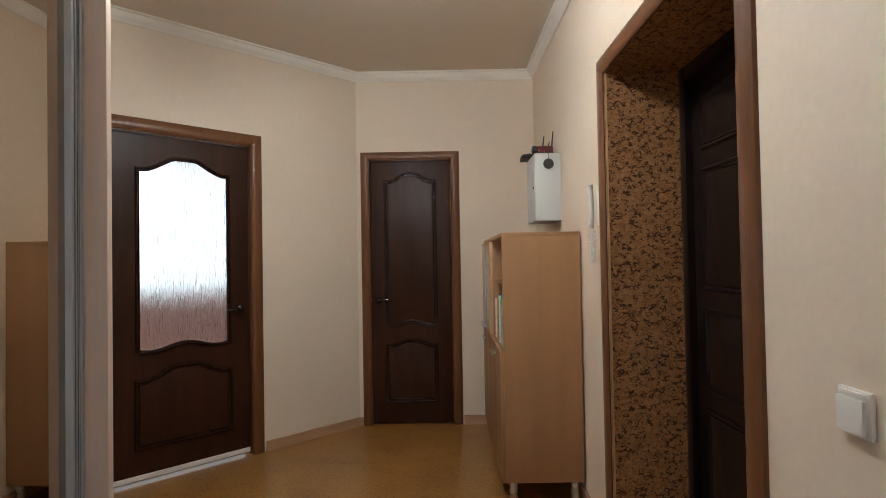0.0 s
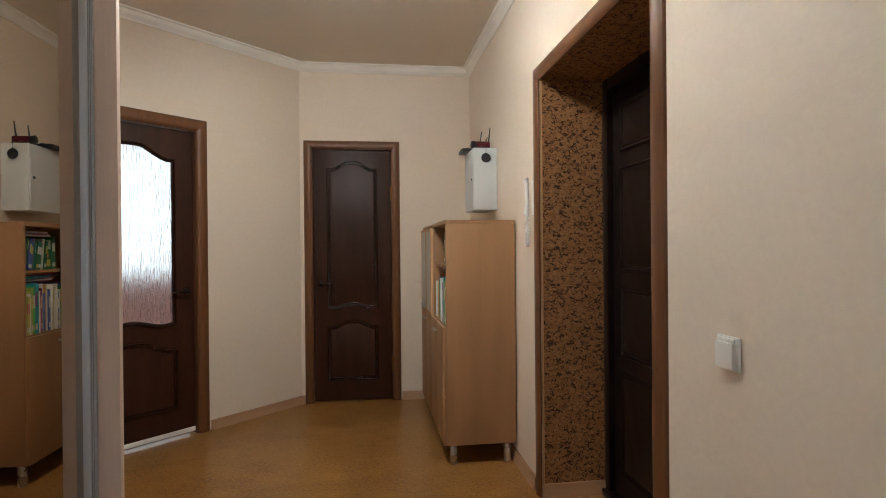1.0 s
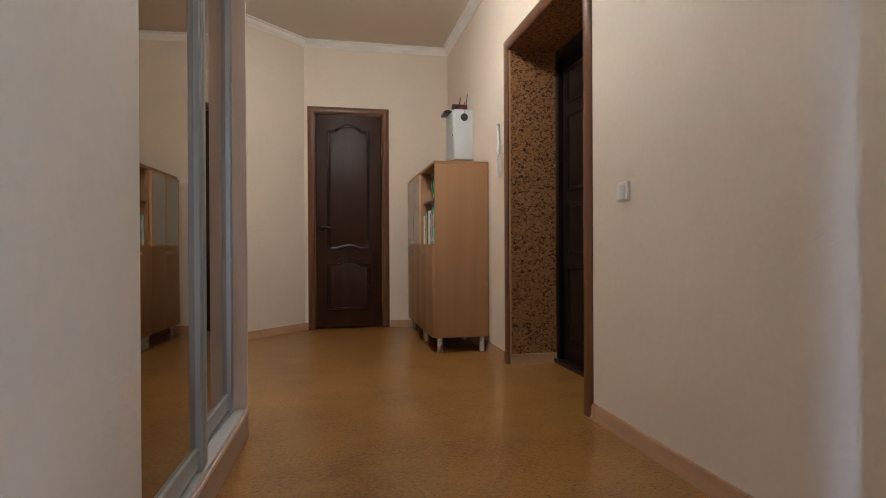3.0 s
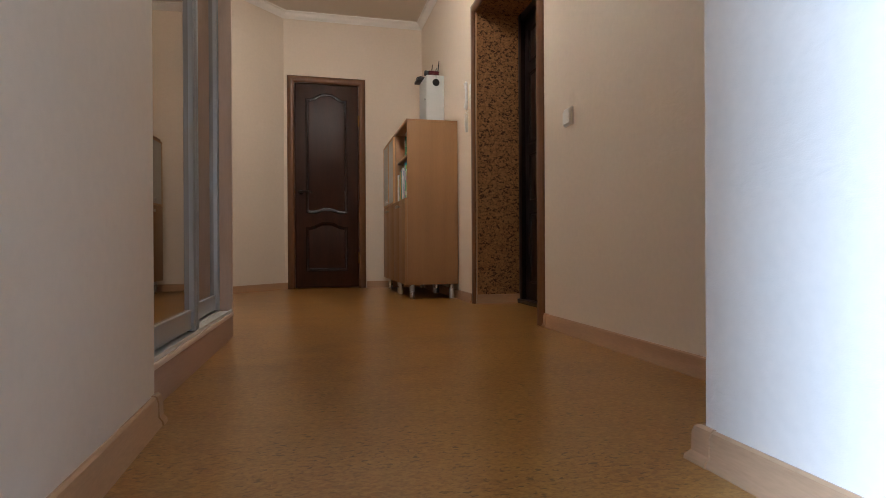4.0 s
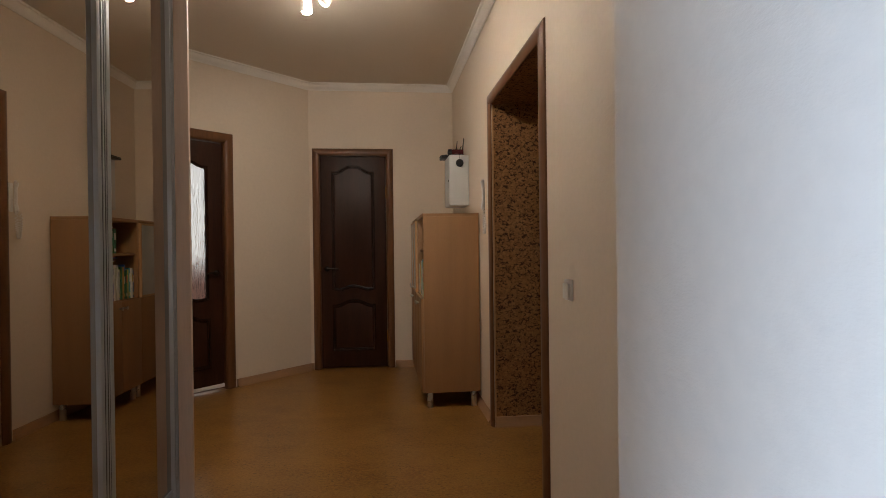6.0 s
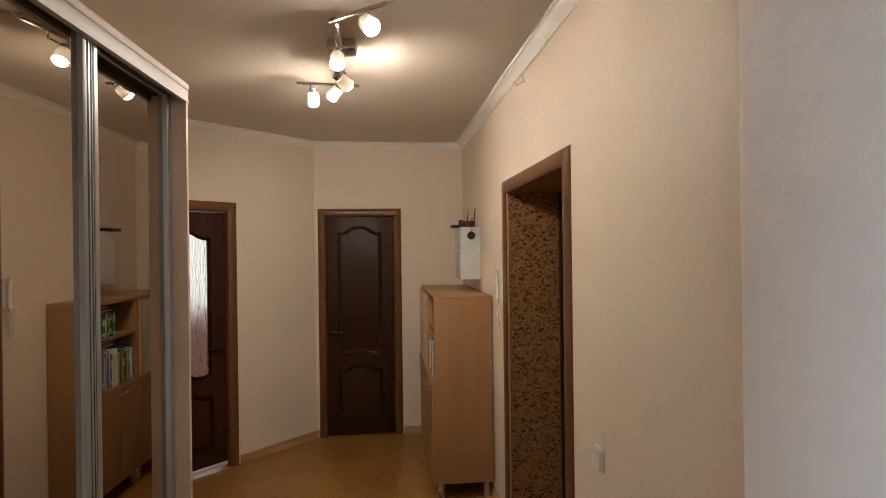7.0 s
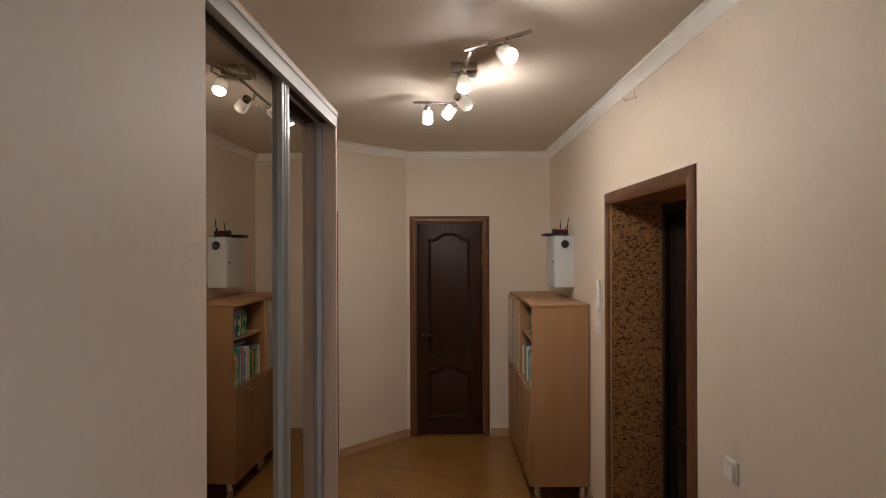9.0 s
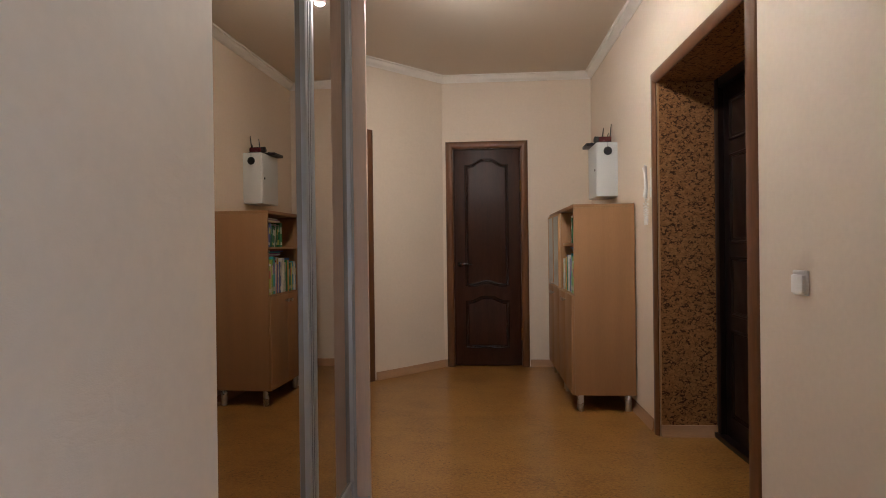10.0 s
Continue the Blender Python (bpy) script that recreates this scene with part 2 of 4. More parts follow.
BEECHEDGE = material("beech_edge", (0.55, 0.33, 0.16), 0.45, scale=7, stretch=(4, 4, 1), fine=60, spread=0.08, bump=0.03)
WARDROBE = material("pink_beige_laminate", (0.74, 0.58, 0.47), 0.45, scale=6, stretch=(4, 4, 0.3), fine=60, spread=0.06, bump=0.02)
ALU = material("satin_aluminium", (0.46, 0.48, 0.49), 0.36, metal=0.5, scale=8, stretch=(6, 6, 0.2), fine=90, spread=0.04, bump=0.0, gloss_spread=0.03)
CHROME = material("brushed_steel", (0.55, 0.53, 0.50), 0.28, metal=1.0, scale=12, fine=120, spread=0.08, bump=0.02)
BRONZE = material("dark_bronze", (0.022, 0.015, 0.011), 0.26, metal=0.4, scale=20, fine=120, spread=0.2, bump=0.02)
BRASS = material("brass", (0.45, 0.26, 0.08), 0.35, metal=1.0, scale=20, fine=120, spread=0.15, bump=0.02)
MIRROR = plain("mirror", (0.485, 0.43, 0.365), 0.008, 1.0)
FROST = material("frosted_glass", (0.50, 0.50, 0.46), 0.3, scale=3, fine=90, spread=0.05, bump=0.05)
ENTRANCE = material("dark_leatherette", (0.0095, 0.0055, 0.0050), 0.30, scale=9, fine=160, spread=0.25, bump=0.03, depth=0.0004, spec=0.3, gloss_spread=0.03)
BLACK = material("black_plastic", (0.012, 0.012, 0.013), 0.4, scale=15, fine=120, spread=0.2, bump=0.03)
RED = material("dark_red_plastic", (0.075, 0.010, 0.014), 0.25, scale=15, fine=120, spread=0.2, bump=0.02)
BOXPAINT = material("light_grey_enamel", (0.57, 0.59, 0.58), 0.38, scale=4, fine=120, spread=0.04, bump=0.03)
WHITE = material("white_plastic", (0.80, 0.79, 0.75), 0.35, scale=9, fine=120, spread=0.03, bump=0.02)
SHADE = material("opal_glass", (0.86, 0.84, 0.80), 0.25, scale=9, fine=120, spread=0.03, bump=0.02)
_n, _l = SHADE.node_tree.nodes, SHADE.node_tree.links
_t, _m = _n.new("ShaderNodeBsdfTranslucent"), _n.new("ShaderNodeMixShader")
_t.inputs[0].default_value, _m.inputs[0].default_value = (0.9, 0.88, 0.84, 1), 0.2
_l.new(_n["Principled BSDF"].outputs[0], _m.inputs[1])
_l.new(_t.outputs[0], _m.inputs[2])
_l.new(_m.outputs[0], _n["Material Output"].inputs["Surface"])
DARKGAP = material("dark_track_and_grooves", (0.03, 0.025, 0.02), 0.5, scale=9, fine=90, spread=0.2, bump=0.02)
GLOW = plain("lit_bulb", (1, 1, 1), 0.4, 0, BULB, (1.0, 0.855, 0.71))
GLOW_FAR = plain("lit_bulb_bright", (1, 1, 1), 0.4, 0, BULB_FAR, (1.0, 0.855, 0.71))
GLASS = ripple_glass()
ROOMWALL = material("pale_plaster", (0.83, 0.79, 0.77), 0.7, spread=0.03, scale=2, fine=80, bump=0.05)
PINKWALL = material("pinkish_wallpaper", (0.80, 0.58, 0.52), 0.7, spread=0.05, scale=3, fine=80, bump=0.05)
ROOMFLOOR = material("reddish_laminate", (0.46, 0.25, 0.21), 0.35, spread=0.2, scale=4, stretch=(1, 6, 1), fine=50, bump=0.03)
PAPER = material("book_pages", (0.72, 0.66, 0.52), 0.8, scale=9, stretch=(1, 30, 1), fine=90, spread=0.1, bump=0.05)


# ---- mesh helpers ----
def box(bm, x0, x1, y0, y1, z0, z1, bevel=0.0):
    x0, x1 = sorted((x0, x1))
    y0, y1 = sorted((y0, y1))
    z0, z1 = sorted((z0, z1))
    v = bmesh.ops.create_cube(bm, size=1)["verts"]
    for q in v:
        q.co = ((x0 + x1) / 2 + q.co.x * (x1 - x0), (y0 + y1) / 2 + q.co.y * (y1 - y0), (z0 + z1) / 2 + q.co.z * (z1 - z0))
    if bevel:
        edges = list({e for q in v for e in q.link_edges})
        bmesh.ops.bevel(bm, geom=edges, offset=bevel, segments=2, affect="EDGES", profile=0.6)
    return bm


def boxes(*specs, bevel=0.0):
    bm = bmesh.new()
    for s in specs:
        box(bm, *s, bevel=bevel)
    return bm


def tube(points, radius, sides=8, closed=False, ends=True):
    """A round rod along points."""
    bm = bmesh.new()
    pts = [Vector(p) for p in points]
    rings = []
    for i, p in enumerate(pts):
        a = pts[i - 1] if (i or closed) else p
        b = pts[(i + 1) % len(pts)] if (i < len(pts) - 1 or closed) else p
        t = (b - a).normalized()
        up = Vector((0, 0, 1)) if abs(t.z) < 0.95 else Vector((0, 1, 0))
        u = t.cross(up).normalized()
        w = u.cross(t)
        r = radius[i] if isinstance(radius, (list, tuple)) else radius
        rings.append([bm.verts.new(p + r * (math.cos(k * 2 * math.pi / sides) * u + math.sin(k * 2 * math.pi / sides) * w)) for k in range(sides)])
    n = len(rings)
    for i in range(n if closed else n - 1):
        a, b = rings[i], rings[(i + 1) % n]
        for k in range(sides):
            bm.faces.new((a[k], a[(k + 1) % sides], b[(k + 1) % sides], b[k]))
    if ends and not closed:
        bm.faces.new(rings[0][::-1])
        bm.faces.new(rings[-1])
    bmesh.ops.recalc_face_normals(bm, faces=bm.faces)
    return bm


def lathe(profile, sides=20, axis=None, at=(0, 0, 0)):
    """A turned body: profile of (radius, height) about z, then turned so that z points along axis."""
    bm = bmesh.new()
    rings = [[bm.verts.new((r * math.cos(k * 2 * math.pi / sides), r * math.sin(k * 2 * math.pi / sides), z)) for k in range(sides)] for r, z in profile]
    for a, b in zip(rings, rings[1:]):
        for k in range(sides):
            bm.faces.new((a[k], a[(k + 1) % sides], b[(k + 1) % sides], b[k]))
    if profile[0][0] > 1e-6:
        bm.faces.new(rings[0][::-1])
    if profile[-1][0] > 1e-6:
        bm.faces.new(rings[-1])
    bmesh.ops.remove_doubles(bm, verts=bm.verts, dist=1e-6)
    bmesh.ops.recalc_face_normals(bm, faces=bm.faces)
    if axis is not None:
        bmesh.ops.transform(bm, matrix=Vector(axis).to_track_quat("Z", "Y").to_matrix().to_4x4(), verts=bm.verts)
    bmesh.ops.translate(bm, vec=at, verts=bm.verts)
    return bm


def sweep(path, profile, closed_profile=True):
    """A moulding: profile of (out, up) carried along a level path with mitred corners; out is to the left of the path."""
    bm = bmesh.new()
    pts = [Vector((p[0], p[1], 0)) for p in path]
    z = path[0][2] if len(path[0]) > 2 else 0
    rings = []
    for i, p in enumerate(pts):
        d0 = (pts[i] - pts[i - 1]).normalized() if i else (pts[1] - pts[0]).normalized()
        d1 = (pts[i + 1] - pts[i]).normalized() if i < len(pts) - 1 else d0
        n0, n1 = Vector((-d0.y, d0.x, 0)), Vector((-d1.y, d1.x, 0))
        m = (n0 + n1).normalized()
        k = 1 / max(0.3, m.dot(n0))
        rings.append([bm.verts.new(p + m * (o * k) + Vector((0, 0, z + u))) for o, u in profile])
    n = len(profile)
    for a, b in zip(rings, rings[1:]):
        for k in range(n if closed_profile else n - 1):
            bm.faces.new((a[k], a[(k + 1) % n], b[(k + 1) % n], b[k]))
    bm.faces.new(rings[0])
    bm.faces.new(rings[-1][::-1])
    bmesh.ops.recalc_face_normals(bm, faces=bm.faces)
    return bm


def mesh_of(bm, name, mat, smooth=True):
    me = bpy.data.meshes.new(name)
    bm.to_mesh(me)
    bm.free()
    me.materials.append(mat)
    if smooth:
        for f in me.polygons:
            f.use_smooth = True
        me.set_sharp_from_angle(angle=radians(35))
    return me


def part(name, bm, mat, parent, label=""):
    ob = new(name, mesh_of(bm, name, mat))
    ob.parent = parent
    return tagged(ob, label)


def thing(name, at, label, category, group=""):
    ob = new(name)
    ob.empty_display_size = 0.1
    ob.matrix_world = at
    return tagged(ob, label, category, group)


def structure(name, bm, mat, label="", category=""):
    return tagged(new(name, mesh_of(bm, name, mat)), label, category, kind="structure")


# ---- the plan: right wall x = 0, far wall y = 0, floor z = 0 ----
TOP = 2.68
LINTEL = 2.21
PIER_X, PIER_Y, PIER_END = -0.444, -4.73, -5.21
WEST_X, WEST_Y, WEST_END = -1.48, -4.225, -5.722
IN_N, IN_S, IN_TOP, IN_DEEP = -1.865, -2.965, 2.04, 0.35       # entrance opening
FD_L, FD_R, FD_TOP = -1.275, -0.632, 2.02                      # far door opening
S0 = Vector((-1.36, 0, 0))
R2 = math.sqrt(0.5)
SL_A, SL_B, SL_LEN = 0.845, 1.675, 1.95                        # glazed door opening along the slanted wall
SLANT = Matrix(((-R2, R2, 0, S0.x), (-R2, -R2, 0, S0.y), (0, 0, 1, 0), (0, 0, 0, 1)))   # x along the wall, y into the hall


def slanted(bm):
    bmesh.ops.transform(bm, matrix=SLANT, verts=bm.verts)
    bmesh.ops.recalc_face_normals(bm, faces=bm.faces)
    return bm


structure("wall_east", boxes((0, 0.42, IN_N, 0.12, -0.1, TOP), (0, 0.42, PIER_Y, IN_S, -0.1, TOP), (0, 0.42, IN_S, IN_N, IN_TOP, TOP)), WALL, "cream textured plaster wall with a deep doorway", "wall")
structure("wall_north", boxes((-1.46, FD_L, 0, 0.12, -0.1, TOP), (FD_R, 0, 0, 0.12, -0.1, TOP), (FD_L, FD_R, 0, 0.12, FD_TOP, TOP)), WALL, "cream plaster end wall with a narrow doorway", "wall")
structure("wall_closet", boxes((-1.46, 0.42, 0.125, 0.2, -0.1, TOP)), WALL, "plaster wall behind the far door", "wall")
structure("wall_slanted", slanted(boxes((0, SL_A, -0.12, 0, -0.1, TOP), (SL_B, SL_LEN, -0.12, 0, -0.1, TOP), (SL_A, SL_B, -0.12, 0, FD_TOP, TOP))), WALL, "cream plaster wall set at an angle, with a doorway", "wall")
ex, ey = S0.x - SL_LEN * R2, -SL_LEN * R2
structure("wall_recess", boxes((ex - 0.12, ex, -2.43, ey + 0.08, -0.1, TOP)), WALL, "cream plaster wall of the recess", "wall")
structure("wall_west", boxes((ex - 0.12, -2.1, WEST_Y, -2.43, -0.1, TOP)), WALL, "cream plaster wall behind the wardrobe", "wall")
structure("wall_passage", boxes((ex - 0.12, WEST_X, WEST_END, WEST_Y, -0.1, TOP), bevel=0.006), WALL, "pinkish cream plaster wall beside the passage", "wall")
structure("wall_pier", boxes((PIER_X, 0.42, PIER_END, PIER_Y, -0.1, TOP), bevel=0.008), WALL, "cream plaster pier lit by cold daylight", "wall")
structure("lintel", boxes((WEST_X, PIER_X, PIER_END, PIER_Y, LINTEL, TOP)), WALL, "plaster lintel over the passage", "lintel")
structure("ceiling", boxes((ex - 0.12, 0.42, PIER_END, 0.12, TOP, TOP + 0.12)), CEILING, "pale tan painted ceiling", "ceiling")

# the room at the near end, from which the daylight comes
BX0, BX1, BY0 = -3.6, 1.9, -8.6
structure("wall_room_south", boxes((BX0, BX1, BY0 - 0.12, BY0, -0.1, TOP)), ROOMWALL, "pale plaster wall of the near room", "wall")
structure("wall_room_east", boxes((BX1, BX1 + 0.12, BY0, PIER_END, -0.1, TOP)), ROOMWALL, "pale plaster wall of the near room", "wall")
structure("wall_room_north", boxes((0.42, BX1, PIER_END, PIER_END + 0.12, -0.1, TOP)), ROOMWALL, "pale plaster wall of the near room", "wall")
structure("wall_room_west", boxes((BX0 - 0.12, BX0, BY0, -8.1, -0.1, TOP), (BX0 - 0.12, BX0, -6.9, WEST_END + 0.12, -0.1, TOP), (BX0 - 0.12, BX0, -8.1, -6.9, -0.1, 0.85), (BX0 - 0.12, BX0, -8.1, -6.9, 2.36, TOP), (BX0, ex - 0.12, WEST_END, WEST_END + 0.12, -0.1, TOP)), ROOMWALL, "pale plaster wall with a window", "wall")
structure("ceiling_room", boxes((BX0 - 0.12, BX1 + 0.12, BY0 - 0.12, PIER_END, TOP, TOP + 0.12)), CEILING, "pale painted ceiling", "ceiling")
structure("ground", boxes((ex - 0.12, 0.5, PIER_END, 0.12, -0.12, -0.012), (BX0 - 0.12, BX1 + 0.12, BY0 - 0.12, PIER_END, -0.12, -0.012)), SKIRT, "screed under the floor", "floor")
win = tagged(new("window_1"), "white framed window of the near room", "window", kind="structure")
win.location = (BX0 - 0.06, -7.5, 1.605)
for a in (-0.57, 0.57):
    part("window_frame", boxes((-0.03, 0.03, a - 0.03, a + 0.03, -0.755, 0.755), bevel=0.004), WHITE, win)
for c in (-0.725, 0.725):
    part("window_frame", boxes((-0.03, 0.03, -0.6, 0.6, c - 0.03, c + 0.03), bevel=0.004), WHITE, win)

# the bright room behind the glazed door
parl = boxes((-0.9, -0.8, -3.0, -0.12, 0, TOP), (3.2, 3.3, -3.0, -0.12, 0, TOP), (-0.9, -0.78, -3.1, -3.0, 0, TOP), (2.6, 3.3, -3.1, -3.0, 0, TOP), (-0.78, 2.6, -3.1, -3.0, 0, 0.90), (-0.78, 2.6, -3.1, -3.0, 2.4, TOP), (SL_LEN, 3.2, -0.12, -0.02, 0, TOP), (-0.8, -0.16, -0.24, -0.14, 0, TOP))
structure("wall_parlour", slanted(parl), PINKWALL, "pinkish walls of the room behind the glazed door", "wall")
structure("floor_parlour", slanted(boxes((-0.9, 3.3, -3.1, -0.125, -0.1, 0.0), (SL_A, SL_B, -0.125, -0.06, -0.1, 0.0))), ROOMFLOOR, "reddish laminate floor of the next room", "floor")
structure("ceiling_parlour", slanted(boxes((-0.9, 3.3, -3.1, -0.12, TOP + 0.001, TOP + 0.1))), CEILING, "painted ceiling of the next room", "ceiling")
SKYGLOW = plain("bright_sky", (1, 1, 1), 1.0, 0, 0.38, (1.0, 1.0, 0.93))
structure("backdrop", slanted(boxes((-2.2, 3.4, -3.62, -3.6, 0.2, 3.4))), SKYGLOW, "bright overcast sky outside the window", "sky")
pc = SLANT @ Vector((0.9, -2.95, 1.68))
pt = SLANT @ Vector((1.0, -0.2, 0.9))
daylight("parlour_daylight", pc, pt, 3.2, 1.4, PARLOUR, (1.0, 0.95, 0.89))

# ---- cornice and skirting ----
CPROF = [(0, 0), (0, -0.062), (0.006, -0.062), (0.010, -0.052), (0.022, -0.044), (0.034, -0.028), (0.042, -0.012), (0.054, -0.008), (0.058, 0)]
structure("cornice", sweep([(0, PIER_Y, TOP), (0, 0, TOP), (S0.x, 0, TOP), (ex, ey, TOP)], CPROF), CORNICE, "white moulded polystyrene ceiling cornice", "cornice")
structure("cornice_west", sweep([(-2.1, -2.43, TOP), (-2.1, WEST_Y, TOP)], CPROF), CORNICE, "white moulded polystyrene ceiling cornice", "cornice")
SPROF = [(0, 0), (0, 0.064), (0.005, 0.065), (0.010, 0.061), (0.013, 0.050), (0.014, 0.018), (0.021, 0.008), (0.022, 0)]
RUNS = {
    "baseboard_east": [(0, PIER_Y, 0), (0, IN_S - 0.078, 0)],
    "baseboard_reveal": [(IN_DEEP - 0.02, IN_N - 0.004, 0), (0.002, IN_N - 0.004, 0)],
    "baseboard_corner": [(0, IN_N + 0.082, 0), (0, 0, 0), (FD_R + 0.062, 0, 0)],
    "baseboard_slanted": [(FD_L - 0.056, 0, 0), (S0.x, 0, 0), (S0.x - 0.763 * R2, -0.763 * R2, 0)],
    "baseboard_pier": [(PIER_X, PIER_END, 0), (PIER_X, PIER_Y, 0), (-0.022, PIER_Y, 0)],
    "baseboard_passage": [(WEST_X, WEST_Y, 0), (WEST_X, WEST_END, 0)],
}
for name, run in RUNS.items():
    structure(name, sweep(run, SPROF), SKIRT, "beech-look plastic skirting board", "skirting board")
# moulded caps on the ends and the outer corners of the skirting
CAPPROF = [(o * 1.12 + (0.001 if o else 0), u * 1.035) for o, u in SPROF]
CAPS = {
    "skirting_cap_pier": [(PIER_X, PIER_Y - 0.03, 0), (PIER_X, PIER_Y, 0), (PIER_X + 0.03, PIER_Y, 0)],
    "skirting_cap_passage": [(WEST_X, WEST_Y + 0.003, 0), (WEST_X, WEST_Y - 0.03, 0)],
    "skirting_cap_door": [(0, IN_S - 0.106, 0), (0, IN_S - 0.0775, 0)],
}
for name, run in CAPS.items():
    structure(name, sweep(run, CAPPROF), SKIRT, "moulded plastic cap of the skirting board", "skirting cap")


# ---- panel doors ----
def arch(u, rise):
    """Height of a curved rail at u in -1..1: short flat shoulders, a hollow rise and a broad round crown."""
    a = abs(u)
    if a > 0.86:
        return 0.0
    k = 1 - a / 0.86
    s_curve = k * k * (3 - 2 * k)
    return rise * (0.72 * min(1.0, s_curve * 1.28) + 0.28 * math.cos(a / 0.86 * math.pi / 2))


def wave(u, rise):
    """A rail that swells in the middle and dips on both sides."""
    return rise * math.cos(math.pi * u * 1.36)


def outline(x0, x1, z0, z1, top=None, bottom=None, n=28):
    """Points round a panel, from the lower left, counter-clockwise as seen by somebody who looks along +y."""
    xs = [x0 + (x1 - x0) * i / n for i in range(n + 1)]
    us = [-1 + 2 * i / n for i in range(n + 1)]
    low = [(x, z0 + (bottom(u) if bottom else 0)) for x, u in zip(xs, us)]
    high = [(x, z1 + (top(u) if top else 0)) for x, u in zip(xs, us)]
    return low + high[::-1]


def bead(points, width, height, y0, face=-1):
    """A moulding strip that follows a closed outline on the face of a door."""
    bm = bmesh.new()
    n = len(points)
    prof = [(-0.5, 0.0), (-0.44, 0.6), (-0.28, 1.0), (-0.06, 0.9), (0.06, 0.25), (0.16, 0.25), (0.26, 0.7), (0.42, 0.6), (0.5, 0.0)]
    rings = []
    for i in range(n):
        p, a, b = Vector(points[i]), Vector(points[i - 1]), Vector(points[(i + 1) % n])
        d0, d1 = (p - a).normalized(), (b - p).normalized()
        n0, n1 = Vector((-d0.y, d0.x)), Vector((-d1.y, d1.x))
        m = (n0 + n1)
        m = m.normalized() if m.length > 1e-6 else n0
        k = 1 / max(0.5, m.dot(n0))
        rings.append([bm.verts.new((p.x + m.x * o * width * k, y0 + face * h * height, p.y + m.y * o * width * k)) for o, h in prof])
    for i in range(n):
        a, b = rings[i], rings[(i + 1) % n]
        for k in range(len(prof) - 1):
            bm.faces.new((a[k], a[k + 1], b[k + 1], b[k]))
    bmesh.ops.recalc_face_normals(bm, faces=bm.faces)
    return bm


def raised(points, y0, rise, inset):
    """A fielded panel: its outline on the door's face, sloping up to a smaller flat field."""
    bm = bmesh.new()
    c = Vector((sum(p[0] for p in points) / len(points), sum(p[1] for p in points) / len(points)))
    lo = [bm.verts.new((x, y0, z)) for x, z in points]
    w = max(p[0] for p in points) - min(p[0] for p in points)
    h = max(p[1] for p in points) - min(p[1] for p in points)
    hi = [bm.verts.new((c.x + (x - c.x) * (1 - 2 * inset / w), y0 - rise, c.y + (z - c.y) * (1 - 2 * inset / h))) for x, z in points]
    n = len(points)
    for i in range(n):
        bm.faces.new((lo[i], lo[(i + 1) % n], hi[(i + 1) % n], hi[i]))
    bm.faces.new(hi)
    bmesh.ops.recalc_face_normals(bm, faces=bm.faces)
    return bm


def curved_rail(x0, x1, z_flat, curve, z_edge, y0, y1, n=28):
    """A rail of a door between a straight edge at z_flat and a curved edge at z_edge + curve(u)."""
    bm = bmesh.new()
    cols = []
    for i in range(n + 1):
        u = -1 + 2 * i / n
        x = x0 + (x1 - x0) * i / n
        c = z_edge + curve(u)
        cols.append([bm.verts.new(p) for p in ((x, y0, z_flat), (x, y0, c), (x, y1, c), (x, y1, z_flat))])
    for a, b in zip(cols, cols[1:]):
        for k in range(4):
            bm.faces.new((a[k], a[(k + 1) % 4], b[(k + 1) % 4], b[k]))
    bm.faces.new(cols[0])
    bm.faces.new(cols[-1])
    bmesh.ops.recalc_face_normals(bm, faces=bm.faces)
    return bm


CASEPROF = [(0.0, 0.0), (0.0, 0.006), (0.006, 0.013), (0.020, 0.020), (0.040, 0.020), (0.056, 0.015), (0.066, 0.009), (0.070, 0.0)]


def casing_leg(width, z0, z1, x, flip, y=0.0, mitre=True):
    """An upright casing board of rounded section, mitred at the top; its inner edge at x."""
    bm = bmesh.new()
    rows = []
    for end in (0, 1):
        row = []
        for o, h in CASEPROF:
            k = o / 0.070 * width
            z = z0 if not end else z1 + (k if mitre else 0)
            row.append(bm.verts.new((x + flip * k, y - h, z)))
        rows.append(row)
    n = len(CASEPROF)
    for k in range(n):
        bm.faces.new((rows[0][k], rows[0][(k + 1) % n], rows[1][(k + 1) % n], rows[1][k]))
    bm.faces.new(rows[0])
    bm.faces.new(rows[1])
    bmesh.ops.recalc_face_normals(bm, faces=bm.faces)
    return bm


def casing_head(width, x0, x1, z, y=0.0):
    bm = bmesh.new()
    rows = []
    for end in (0, 1):
        row = []
        for o, h in CASEPROF:
            k = o / 0.070 * width
            row.append(bm.verts.new(((x0 - k) if not end else (x1 + k), y - h, z + k)))
        rows.append(row)
    n = len(CASEPROF)
    for k in range(n):
        bm.faces.new((rows[0][k], rows[0][(k + 1) % n], rows[1][(k + 1) % n], rows[1][k]))
    bm.faces.new(rows[0])
    bm.faces.new(rows[1])
    bmesh.ops.recalc_face_normals(bm, faces=bm.faces)
    return bm


